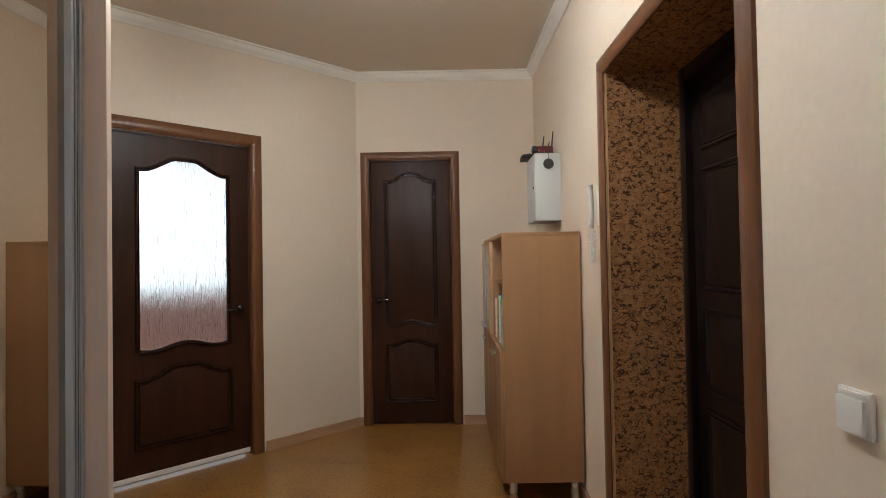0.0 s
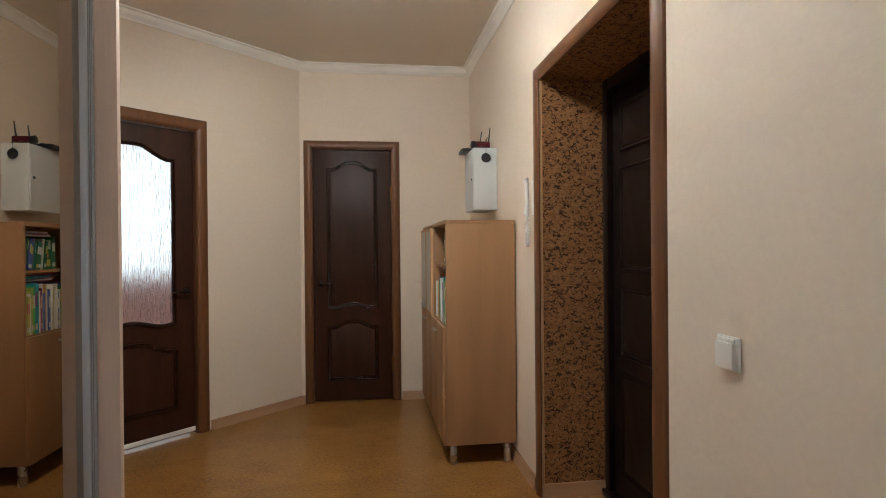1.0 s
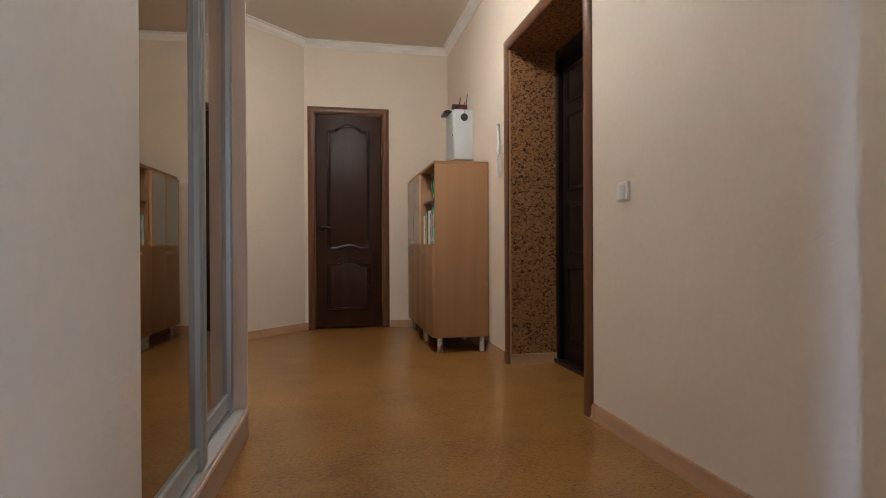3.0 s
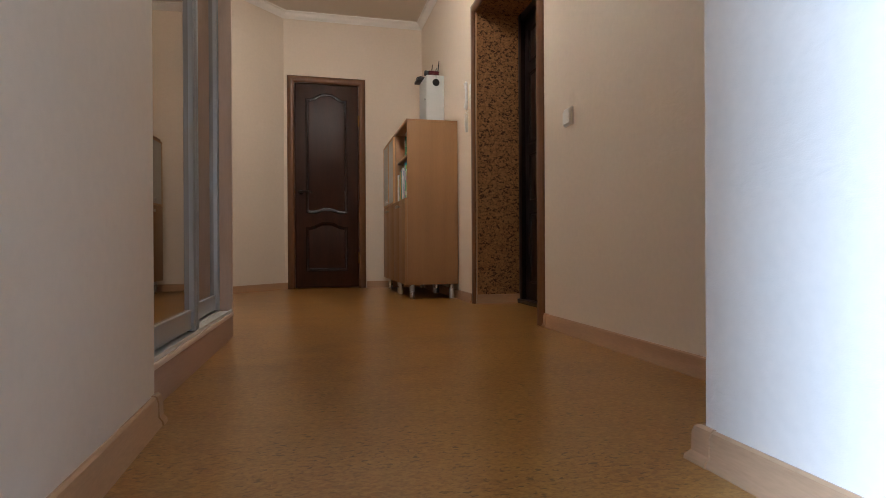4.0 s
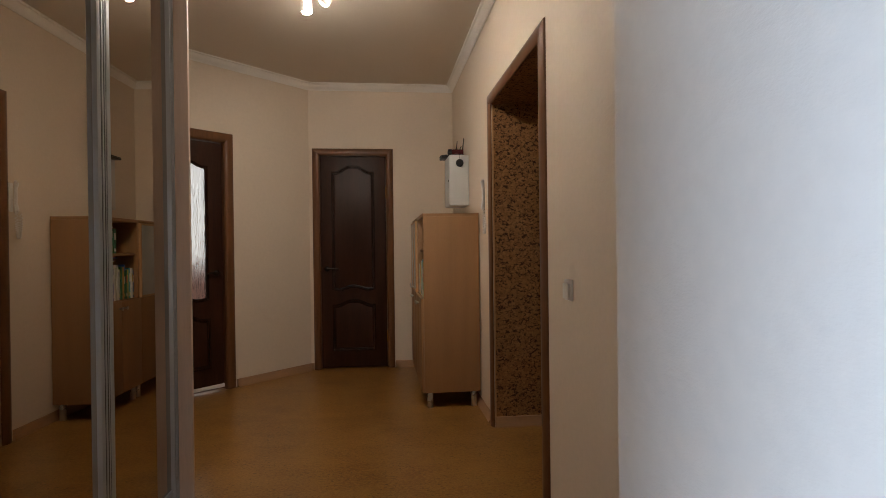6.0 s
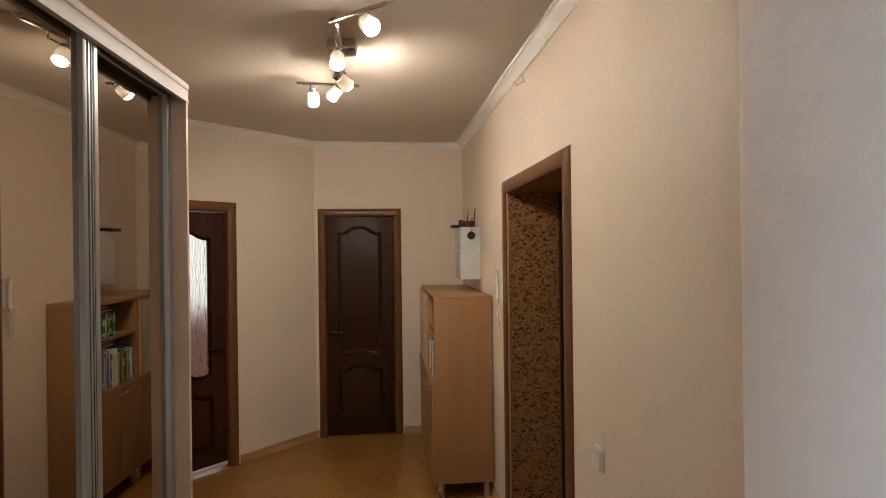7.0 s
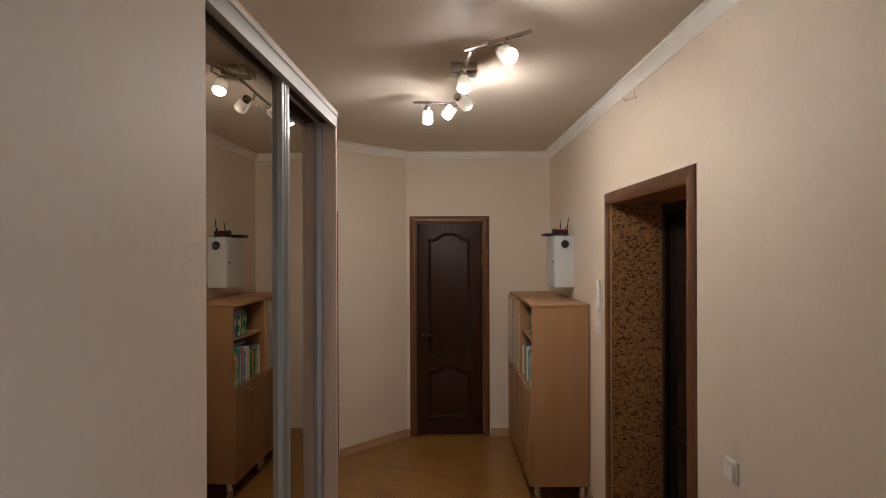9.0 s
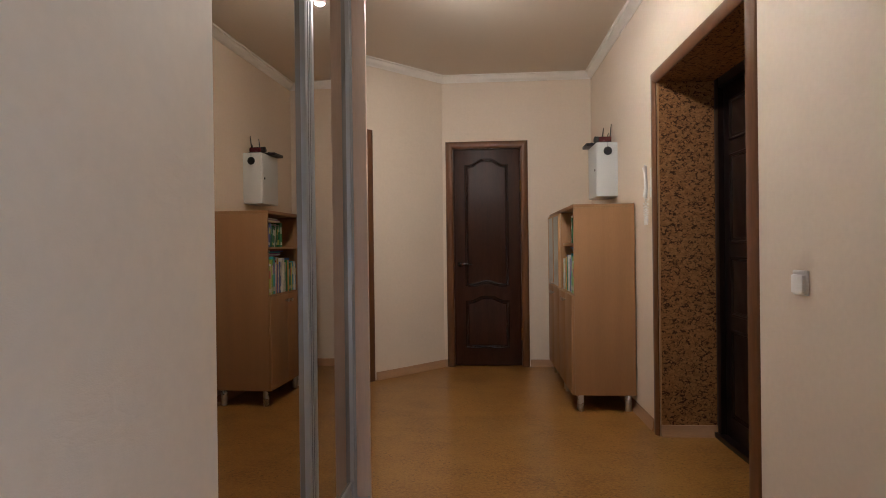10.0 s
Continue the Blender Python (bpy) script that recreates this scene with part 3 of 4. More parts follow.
def lever(door, x, z, y, way):
    """A lever handle on a round rose; way: +1 points to +x."""
    h = part("door_handle", lathe([(0.026, 0), (0.026, 0.004), (0.02, 0.010), (0.011, 0.013), (0.010, 0.045), (0.0, 0.047)], 20, (0, -1, 0), (x, y, z)), BRONZE, door, "dark bronze lever handle")
    part("lever", tube([(x, y - 0.042, z), (x + way * 0.03, y - 0.047, z + 0.002), (x + way * 0.075, y - 0.046, z + 0.004), (x + way * 0.11, y - 0.040, z - 0.004)], [0.009, 0.009, 0.0075, 0.0065], 10), BRONZE, h)
    return h


def door_frame(door, x0, x1, top, deep, width):
    """Jambs, head and mitred casing round an opening x0..x1."""
    part("jamb", boxes((x0, x0 + 0.012, 0.0, deep, 0, top)), CASING, door)
    part("jamb", boxes((x1 - 0.012, x1, 0.0, deep, 0, top)), CASING, door)
    part("jamb", boxes((x0 + 0.012, x1 - 0.012, 0.0, deep, top - 0.012, top)), CASING, door)
    part("casing", casing_leg(width, 0, top - 0.008, x0 + 0.008, -1), CASING, door, "rounded walnut casing board")
    part("casing", casing_leg(width, 0, top - 0.008, x1 - 0.008, 1), CASING, door, "rounded walnut casing board")
    part("casing", casing_head(width, x0 + 0.008, x1 - 0.008, top - 0.008), CASING, door, "rounded walnut casing board")


# far door: local x to the right, y away from the hall
far = tagged(new("door_1"), "closed dark walnut panelled door with curved mouldings", "door", kind="structure")
door_frame(far, FD_L, FD_R, FD_TOP, 0.115, 0.064)
LY = 0.012
part("leaf", boxes((FD_L + 0.016, FD_R - 0.016, LY, LY + 0.04, 0.012, FD_TOP - 0.016), bevel=0.003), DARKWOOD, far)
cx, hw = -0.957, 0.185
up = outline(cx - hw, cx + hw, 0.765, 1.845, lambda u: arch(u, 0.058), lambda u: wave(u, 0.016))
lowp = outline(cx - hw, cx + hw, 0.185, 0.590, lambda u: arch(u, 0.045))
for pts in (up, lowp):
    part("panel", raised(pts, LY, 0.006, 0.022), DARKWOOD, far)
    part("moulding", bead(pts, 0.034, 0.017, LY), MOULD, far)
lever(far, -1.205, 0.945, LY, 1)
for z in (1.66, 0.30):
    part("hinge", tube([(FD_R - 0.014, 0.002, z - 0.055), (FD_R - 0.014, 0.002, z + 0.055)], 0.006, 8), BRASS, far, "brass door hinge")
part("latch", boxes((FD_L + 0.010, FD_L + 0.015, 0.0, 0.02, 0.93, 0.965)), BRASS, far)

# glazed door in the slanted wall: built as seen from the hall, x to the right
glz = tagged(new("door_2"), "closed dark walnut door with obscured rippled glass", "door", kind="structure")
# local x runs to the right for somebody in the hall: from the far-left end of the wall towards the corner
glz.matrix_world = Matrix(((R2, -R2, 0, S0.x), (R2, R2, 0, S0.y), (0, 0, 1, 0), (0, 0, 0, 1)))
gx0, gx1 = -SL_B, -SL_A
door_frame(glz, gx0, gx1, FD_TOP, 0.115, 0.078)
lx0, lx1, gl0, gl1 = gx0 + 0.016, gx1 - 0.016, gx0 + 0.148, gx1 - 0.148
y0, y1 = 0.03, 0.07
GT = lambda u: arch(u, 0.080)
GB = lambda u: wave(u, 0.018)
part("stile", boxes((lx0, gl0, y0, y1, 0.045, FD_TOP - 0.016)), DARKWOOD, glz)
part("stile", boxes((gl1, lx1, y0, y1, 0.045, FD_TOP - 0.016)), DARKWOOD, glz)
part("rail", curved_rail(gl0, gl1, FD_TOP - 0.016, GT, 1.80, y0, y1), DARKWOOD, glz)
part("rail", curved_rail(gl0, gl1, 0.045, GB, 0.755, y0, y1), DARKWOOD, glz)
gpts = outline(gl0, gl1, 0.755, 1.80, GT, GB)
part("moulding", bead(gpts, 0.026, 0.012, y0), MOULD, glz)
bmg = boxes((gl0 - 0.01, gl1 + 0.01, 0.046, 0.052, 0.70, 1.95))
pane = part("pane", bmg, GLASS, glz, "obscured glass with vertical ripples")
pane.visible_shadow = False
lp = outline(gl0 - 0.005, gl1 + 0.005, 0.20, 0.570, lambda u: arch(u, 0.068))
part("panel", raised(lp, y0, 0.006, 0.024), DARKWOOD, glz)
part("moulding", bead(lp, 0.034, 0.014, y0), MOULD, glz)
lever(glz, lx1 - 0.055, 0.95, y0, -1)
part("door_sweep", boxes((lx0, lx1, y0 - 0.006, y0 - 0.001, 0.017, 0.046), bevel=0.001), WHITE, glz, "pale draught strip")

# entrance door: deep reveal clad in cork
ent = tagged(new("door_3"), "closed very dark padded entrance door in a deep doorway", "door", kind="structure")
ent.matrix_world = Matrix(((0, 1, 0, 0), (-1, 0, 0, 0), (0, 0, 1, 0), (0, 0, 0, 1)))    # local x along -y, local y along +x
ax0, ax1 = -IN_N, -IN_S
part("reveal", boxes((ax0, ax0 + 0.004, 0.004, IN_DEEP, 0.0, IN_TOP - 0.004)), CORK, ent, "coarse brown cork cladding")
part("reveal", boxes((ax1 - 0.004, ax1, 0.004, IN_DEEP, 0.0, IN_TOP - 0.004)), CORK, ent, "coarse brown cork cladding")
part("reveal", boxes((ax0, ax1, 0.004, IN_DEEP, IN_TOP - 0.004, IN_TOP)), CORK, ent, "coarse brown cork cladding")
part("casing", casing_leg(0.075, 0.0, IN_TOP - 0.006, ax0 + 0.006, -1), CASING, ent, "rounded walnut casing board")
part("casing", casing_leg(0.075, 0.0, IN_TOP - 0.006, ax1 - 0.006, 1), CASING, ent, "rounded walnut casing board")
part("casing", casing_head(0.075, ax0 + 0.006, ax1 - 0.006, IN_TOP - 0.006), CASING, ent, "rounded walnut casing board")
for a, b in ((ax0 + 0.0045, ax0 + 0.0075), (ax1 - 0.0075, ax1 - 0.0045)):
    part("edge_strip", boxes((a, b, 0.004, 0.012, 0.0, IN_TOP - 0.008), bevel=0.0006), BEECHEDGE, ent, "thin pale edge strip")
for a, b in ((ax0 + 0.004, ax0 + 0.06), (ax1 - 0.06, ax1 - 0.004)):
    part("door_jamb", boxes((a, b, IN_DEEP - 0.03, IN_DEEP + 0.07, 0, IN_TOP), bevel=0.004), ENTRANCE, ent)
part("door_head", boxes((ax0 + 0.06, ax1 - 0.06, IN_DEEP - 0.03, IN_DEEP + 0.07, IN_TOP - 0.06, IN_TOP - 0.004), bevel=0.004), ENTRANCE, ent)
part("threshold", boxes((ax0 + 0.004, ax1 - 0.004, IN_DEEP - 0.05, IN_DEEP + 0.07, 0, 0.03), bevel=0.004), ENTRANCE, ent)
part("leaf", boxes((ax0 + 0.05, ax1 - 0.05, IN_DEEP + 0.0, IN_DEEP + 0.065, 0.03, IN_TOP - 0.05), bevel=0.004), ENTRANCE, ent)
for z0, z1 in ((0.16, 0.62), (0.72, 1.02), (1.12, 1.58), (1.68, 1.88)):
    for xa, xb in ((ax0 + 0.16, ax0 + 0.50), (ax0 + 0.60, ax1 - 0.16)):
        pts = outline(xa, xb, z0, z1, n=4)
        part("panel", raised(pts, IN_DEEP - 0.0005, 0.010, 0.03), ENTRANCE, ent)
        part("moulding", bead(pts, 0.03, 0.012, IN_DEEP), ENTRANCE, ent)
eh = part("door_handle", boxes((ax1 - 0.135, ax1 - 0.095, IN_DEEP - 0.008, IN_DEEP, 0.92, 1.14), bevel=0.004), CHROME, ent, "steel handle plate")
part("lever", tube([(ax1 - 0.115, IN_DEEP - 0.01, 1.06), (ax1 - 0.115, IN_DEEP - 0.05, 1.06), (ax1 - 0.16, IN_DEEP - 0.055, 1.06), (ax1 - 0.23, IN_DEEP - 0.05, 1.06)], 0.009, 10), CHROME, eh)

# ---- mirrored sliding wardrobe ----
ward = thing("wardrobe", pose(-1.468, -2.96, 0, 0, 0, -2), "built-in sliding wardrobe with two mirrored doors and aluminium profiles", "wardrobe")
WL, WT = 1.262, 2.338
part("plinth", boxes((-0.60, 0, -WL, 0, 0, 0.112), bevel=0.002), PLINTH, ward, "reddish beige laminate plinth")
part("plinth_edge", boxes((-0.002, 0.0025, -WL, 0, 0.096, 0.1125), bevel=0.001), WARDROBE, ward, "pale edging along the plinth")
part("side_panel", boxes((-0.60, 0, -0.018, 0, 0.112, WT - 0.016), bevel=0.001), WARDROBE, ward)
part("side_panel", boxes((-0.60, -0.10, -WL, -WL + 0.018, 0.112, WT - 0.016), bevel=0.001), WARDROBE, ward)
part("back_panel", boxes((-0.60, -0.59, -WL + 0.018, -0.018, 0.112, WT - 0.016)), WARDROBE, ward)
part("top_panel", boxes((-0.60, 0.004, -WL, 0.004, WT - 0.016, WT), bevel=0.001), WARDROBE, ward)
part("pelmet", boxes((-0.016, 0.002, -WL, -0.0, WT - 0.064, WT - 0.024), bevel=0.0015), PELMET, ward, "satin aluminium pelmet")
part("pelmet_edge", boxes((-0.014, 0.005, -WL, 0.0, WT - 0.071, WT - 0.064), bevel=0.0015), PELMET, ward)
part("pelmet_edge", boxes((-0.014, 0.005, -WL, 0.0, WT - 0.024, WT - 0.017), bevel=0.0015), PELMET, ward)
part("top_track", boxes((-0.10, -0.018, -WL + 0.018, -0.018, WT - 0.05, WT - 0.016)), DARKGAP, ward)
part("bottom_track", boxes((-0.10, -0.004, -WL + 0.018, -0.018, 0.112, 0.117), (-0.008, -0.004, -WL + 0.018, -0.018, 0.117, 0.124), (-0.054, -0.050, -WL + 0.018, -0.018, 0.117, 0.124), (-0.1, -0.096, -WL + 0.018, -0.018, 0.117, 0.124)), TRACK, ward, "aluminium floor track")


RIBS = [(0, -0.016), (0, 0.015), (0.002, 0.017), (0.016, 0.017), (0.018, 0.015), (0.0185, 0.004), (0.0235, 0.004), (0.024, 0.017), (0.0285, 0.018), (0.029, 0.006), (0.035, 0.006), (0.0355, 0.018), (0.041, 0.018), (0.0415, 0.006), (0.0465, 0.006), (0.047, 0.017), (0.056, 0.016), (0.058, 0.014), (0.058, -0.016)]


def ribbed(a, way, x, z0, z1, wide):
    """An upright aluminium profile with deep ribs."""
    bm = bmesh.new()
    rows = [[bm.verts.new((x + o, a + way * w * wide, z)) for w, o in RIBS] for z in (z0, z1)]
    n = len(RIBS)
    for k in range(n):
        bm.faces.new((rows[0][k], rows[0][(k + 1) % n], rows[1][(k + 1) % n], rows[1][k]))
    bm.faces.new(rows[0])
    bm.faces.new(rows[1])
    bmesh.ops.recalc_face_normals(bm, faces=bm.faces)
    return bm


def sliding_door(y0, y1, x, near_wide, far_wide):
    """A mirrored door: x is the mirror's face."""
    d = part("sliding_door", boxes((x - 0.012, x - 0.003, y0 + 0.012, y1 - 0.012, 0.16, WT - 0.045)), DARKGAP, ward, "mirrored sliding door")
    part("mirror", boxes((x - 0.003, x, y0 + 0.014, y1 - 0.014, 0.17, WT - 0.052)), MIRROR, d, "clear mirror")
    for a, d_, wide in ((y0, 1, near_wide), (y1, -1, far_wide)):
        part("stile", ribbed(a, d_, x, 0.122, WT - 0.055, wide), ALU, d, "ribbed aluminium stile")
        # near-black strips in the grooves paint the shade between the ribs
        for w0, w1, o in ((0.0187, 0.0233, 0.0152), (0.0292, 0.0348, 0.0166), (0.0417, 0.0463, 0.0158)):
            q0, q1 = sorted((a + d_ * w0 * wide, a + d_ * w1 * wide))
            part("groove_shade", boxes((x + 0.006, x + o, q0, q1, 0.124, WT - 0.057)), DARKGAP, d, "dark strip standing in for shade in the groove")
    part("rail", boxes((x - 0.012, x + 0.006, y0 + 0.012, y1 - 0.012, 0.128, 0.19), (x - 0.012, x + 0.010, y0 + 0.012, y1 - 0.012, 0.184, 0.192), bevel=0.002), ALU, d)
    part("rail", boxes((x - 0.012, x + 0.006, y0 + 0.012, y1 - 0.012, WT - 0.058, WT - 0.044), bevel=0.002), ALU, d)
    return d


sliding_door(-WL + 0.02, -0.596, -0.034, 1.0, 1.2).matrix_local = pose(0, 0, 0, 0, 0, 0.23)
sliding_door(-0.70, -0.02, -0.070, 1.0, 0.68).matrix_local = pose(0, 0, 0, 0, 0, 0.6)
part("brush", boxes((-0.05, -0.02, -0.65, -0.62, 0.118, 0.128)), BLACK, ward)

# ---- beech cabinets along the right wall ----
CX0, CX1, CZ0, CZ1 = -0.405, -0.008, 0.112, 1.377


def leg(root, x, y):
    part("leg", lathe([(0.019, 0), (0.021, 0.002), (0.021, CZ0 - 0.004), (0.019, CZ0)], 18, None, (x, y, 0)), CHROME, root, "silver round leg")


def carcass(name, y0, y1, label):
    r = thing(name, pose(0, 0, 0), label, "cabinet", "beech cabinets")
    part("side_panel", boxes((CX0, CX1, y0, y0 + 0.018, CZ0, CZ1 - 0.022), bevel=0.001), BEECH, r)
    part("side_panel", boxes((CX0, CX1, y1 - 0.018, y1, CZ0, CZ1 - 0.022), bevel=0.001), BEECH, r)
    part("top", boxes((CX0 - 0.004, CX1, y0, y1, CZ1 - 0.022, CZ1), bevel=0.002), BEECH, r)
    part("bottom", boxes((CX0, CX1, y0 + 0.018, y1 - 0.018, CZ0, CZ0 + 0.018)), BEECH, r)
    part("back_panel", boxes((CX1 - 0.005, CX1, y0 + 0.018, y1 - 0.018, CZ0 + 0.018, CZ1 - 0.022)), BEECH, r)
    part("shelf", boxes((CX0 + 0.002, CX1 - 0.005, y0 + 0.018, y1 - 0.018, 0.765, 0.783)), BEECH, r)
    part("shelf", boxes((CX0 + 0.014, CX1 - 0.005, y0 + 0.018, y1 - 0.018, 1.105, 1.121)), BEECH, r)
    for x in (CX0 + 0.04, CX1 - 0.045):
        for y in (y0 + 0.035, y1 - 0.035):
            leg(r, x, y)
    return r


def knob(door, x, y, z):
    part("knob", lathe([(0.006, 0), (0.006, 0.012), (0.013, 0.018), (0.014, 0.024), (0.0, 0.028)], 16, (-1, 0, 0), (x, y, z)), CHROME, door, "small steel knob")


Y0, Y1, Y2 = -1.42, -0.83, -0.20
near_cab = carcass("bookcase", Y0, Y1, "beech-look bookcase with open shelves above and doors below")
far_cab = carcass("cabinet", Y1 + 0.001, Y2, "beech-look cabinet with a frosted glass door on silver legs")
for r, a, b in ((near_cab, Y0, Y1), (far_cab, Y1 + 0.001, Y2)):
    m2 = (a + b) / 2
    for p, q, s in ((a + 0.002, m2 - 0.001, -1), (m2 + 0.001, b - 0.002, 1)):
        d = part("door", boxes((CX0 - 0.019, CX0 - 0.001, p, q, CZ0 + 0.002, 0.774), bevel=0.0015), BEECH, r)
        knob(d, CX0 - 0.019, m2 + s * 0.035, 0.725)
for p, q, s in ((Y1 + 0.003, (Y1 + Y2) / 2 - 0.001, -1), ((Y1 + Y2) / 2 + 0.001, Y2 - 0.002, 1)):
    d = part("glass_door", boxes((CX0 - 0.019, CX0 - 0.001, p, p + 0.014, 0.778, CZ1 - 0.026), (CX0 - 0.019, CX0 - 0.001, q - 0.014, q, 0.778, CZ1 - 0.026), (CX0 - 0.019, CX0 - 0.001, p + 0.014, q - 0.014, 0.778, 0.792), (CX0 - 0.019, CX0 - 0.001, p + 0.014, q - 0.014, CZ1 - 0.040, CZ1 - 0.026)), BEECHEDGE, far_cab, "slim framed glass door")
    part("pane", boxes((CX0 - 0.015, CX0 - 0.009, p + 0.013, q - 0.013, 0.791, CZ1 - 0.039)), FROST, d, "frosted grey glass")
    part("handle", tube([(CX0 - 0.019, (Y1 + Y2) / 2 + s * 0.04, 0.80), (CX0 - 0.045, (Y1 + Y2) / 2 + s * 0.04, 0.80), (CX0 - 0.045, (Y1 + Y2) / 2 + s * 0.04, 0.83)], 0.006, 8), CHROME, d)

# ---- books ----
BOOKCOLOURS = [((0.10, 0.42, 0.10), "green"), ((0.06, 0.36, 0.42), "turquoise"), ((0.55, 0.50, 0.10), "yellow"), ((0.62, 0.60, 0.52), "cream"), ((0.42, 0.05, 0.06), "red"), ((0.07, 0.12, 0.36), "blue"), ((0.34, 0.42, 0.08), "lime"), ((0.24, 0.10, 0.30), "purple"), ((0.55, 0.28, 0.06), "orange"), ((0.66, 0.65, 0.62), "white"), ((0.03, 0.16, 0.07), "pine"), ((0.55, 0.16, 0.30), "pink")]
BOOKMATS = {c: material("book_cover_" + c, v, 0.4, scale=25, fine=120, spread=0.12, bump=0.02) for v, c in BOOKCOLOURS}
rng = random.Random(4)


def book(x, y, z, thick, tall, deep, lean, colour, band, flat=False):
    """A book whose spine faces -x; thick runs along y."""
    m = pose(x, y, z, lean, 0, 0) if not flat else pose(x, y, z)
    b = thing("book", m, f"{colour} {'exercise book lying on other books' if flat else 'children book standing on the shelf'}", "book", "books in the bookcase")
    if flat:
        part("cover", boxes((0, deep, -tall / 2, tall / 2, 0, 0.0015), (0, deep, -tall / 2, tall / 2, thick - 0.0015, thick), (0, 0.0015, -tall / 2, tall / 2, 0.0015, thick - 0.0015)), BOOKMATS[colour], b)
        part("pages", boxes((0.002, deep - 0.003, -tall / 2 + 0.003, tall / 2 - 0.003, 0.0016, thick - 0.0016)), PAPER, b)
        return b
    part("cover", boxes((0, deep, 0, 0.0016, 0, tall), (0, deep, thick - 0.0016, thick, 0, tall), (0, 0.0016, 0.0016, thick - 0.0016, 0, tall)), BOOKMATS[colour], b)
    part("pages", boxes((0.002, deep - 0.004, 0.0018, thick - 0.0018, 0.003, tall - 0.004)), PAPER, b)
    if thick > 0.012:
        part("spine_band", boxes((-0.0008, 0.0002, 0.0022, thick - 0.0022, tall * 0.55, tall * 0.82)), BOOKMATS[band], b)
        part("spine_mark", boxes((-0.0008, 0.0002, 0.003, thick - 0.003, tall * 0.08, tall * 0.2)), BOOKMATS["yellow" if band == "white" else "white"], b)
    # printed pictures on the front cover, which faces the passage
    for lo, hi, near, away, tint in ((0.62, 0.92, 0.008, 0.11, band), (0.34, 0.56, 0.02, 0.07, "orange"), (0.08, 0.30, 0.01, 0.13, "yellow" if colour != "yellow" else "pink")):
        part("cover_print", boxes((near, away, -0.0006, 0.0002, tall * lo, tall * hi)), BOOKMATS[tint], b)
    return b


def row_of_books(y_start, y_end, z, tall_lo, tall_hi, palette, back=0.0, lean=0):
    y = y_start
    while True:
        th = rng.choice((0.006, 0.009, 0.012, 0.016, 0.02, 0.026))
        if y + th > y_end:
            break
        tall = rng.uniform(tall_lo, tall_hi)
        c = rng.choice(palette)
        book(CX0 + 0.001 + back + rng.uniform(0, 0.022), y, z, th, tall, rng.uniform(0.17, 0.21), lean, c, rng.choice(["white", "yellow", "cream", "red"]))
        y += (th + 0.0006) / math.cos(radians(lean))


bright = ["white", "purple", "cream", "yellow", "blue", "orange", "white", "pine", "red", "cream", "turquoise", "white"]
y = Y0 + 0.021
for th, tall, c, band in ((0.014, 0.205, "lime", "red"), (0.013, 0.200, "yellow", "pink"), (0.008, 0.215, "white", "red"), (0.016, 0.245, "lime", "yellow"), (0.014, 0.250, "green", "white"), (0.022, 0.268, "turquoise", "purple"), (0.009, 0.262, "turquoise", "cream"), (0.012, 0.225, "white", "pink"), (0.008, 0.240, "red", "white")):
    book(CX0 + 0.001, y, 0.7835, th, tall, 0.20, 0, c, band)
    y += th + 0.0008
row_of_books(y, Y1 - 0.03, 0.7835, 0.20, 0.265, bright)
for k in range(6):
    book(CX0 + 0.03 + rng.uniform(0, 0.02), Y0 + 0.19 + rng.uniform(-0.03, 0.05), 1.052 + k * 0.0082, 0.008, rng.uniform(0.19, 0.24), 0.19, 0, rng.choice(["purple", "blue", "turquoise", "white", "red"]), "white", flat=True)
row_of_books(Y0 + 0.024, Y0 + 0.27, 1.1235, 0.150, 0.176, ["pine", "purple", "pine", "blue", "cream", "pine"], 0.035, -9)
book(CX0 + 0.04, Y0 + 0.31, 1.1215, 0.03, 0.18, 0.2, 0, "pine", "cream")
for k, c in enumerate(("cream", "purple", "white")):
    book(CX0 + 0.03 + 0.01 * k, Y0 + 0.16 + 0.012 * k, 1.3035 + k * 0.0092, 0.009, 0.24 - 0.02 * k, 0.19, 0, c, "white", flat=True)

# ---- meter box with router ----
MB = (-0.155, 0.0, -0.967, -0.66, 1.465, 1.865)
mb = thing("meter_box", pose(0, 0, 0), "light grey enamelled electric meter box on the wall", "meter box")
part("body", boxes((MB[0], -0.001, MB[2], MB[3], MB[4], MB[5]), bevel=0.005), BOXPAINT, mb)
mbd = part("door", boxes((MB[0] - 0.003, MB[0] + 0.001, MB[2] + 0.012, MB[3] - 0.012, MB[4] + 0.012, MB[5] - 0.012), bevel=0.001), BOXPAINT, mb)
part("lock", lathe([(0.009, 0), (0.009, 0.004), (0.0, 0.005)], 14, (-1, 0, 0), (MB[0] - 0.003, MB[2] + 0.045, 1.665)), BLACK, mbd, "small dark lock")
hang = thing("round_pendant", pose(-0.075, MB[2] - 0.004, 1.80), "black round disc hanging on a cord at the meter box", "pendant")
part("disc", lathe([(0.0, -0.010), (0.026, -0.008), (0.031, -0.002), (0.026, 0.006), (0.0, 0.008)], 24, (0, -1, 0), (0, -0.008, 0)), BLACK, hang)
part("cord", tube([(0, -0.006, 0.028), (0.001, -0.004, 0.06), (0.0, 0.0, 0.075)], 0.0015, 6), BLACK, hang)
rt = thing("router", pose(-0.085, -0.89, MB[5] + 0.001), "dark red and black router with two upright aerials", "router")
part("body", boxes((-0.045, 0.05, -0.04, 0.04, 0.008, 0.05), bevel=0.012), RED, rt)
part("foot", boxes((-0.05, 0.05, -0.045, 0.05, 0.0, 0.010), bevel=0.003), BLACK, rt)
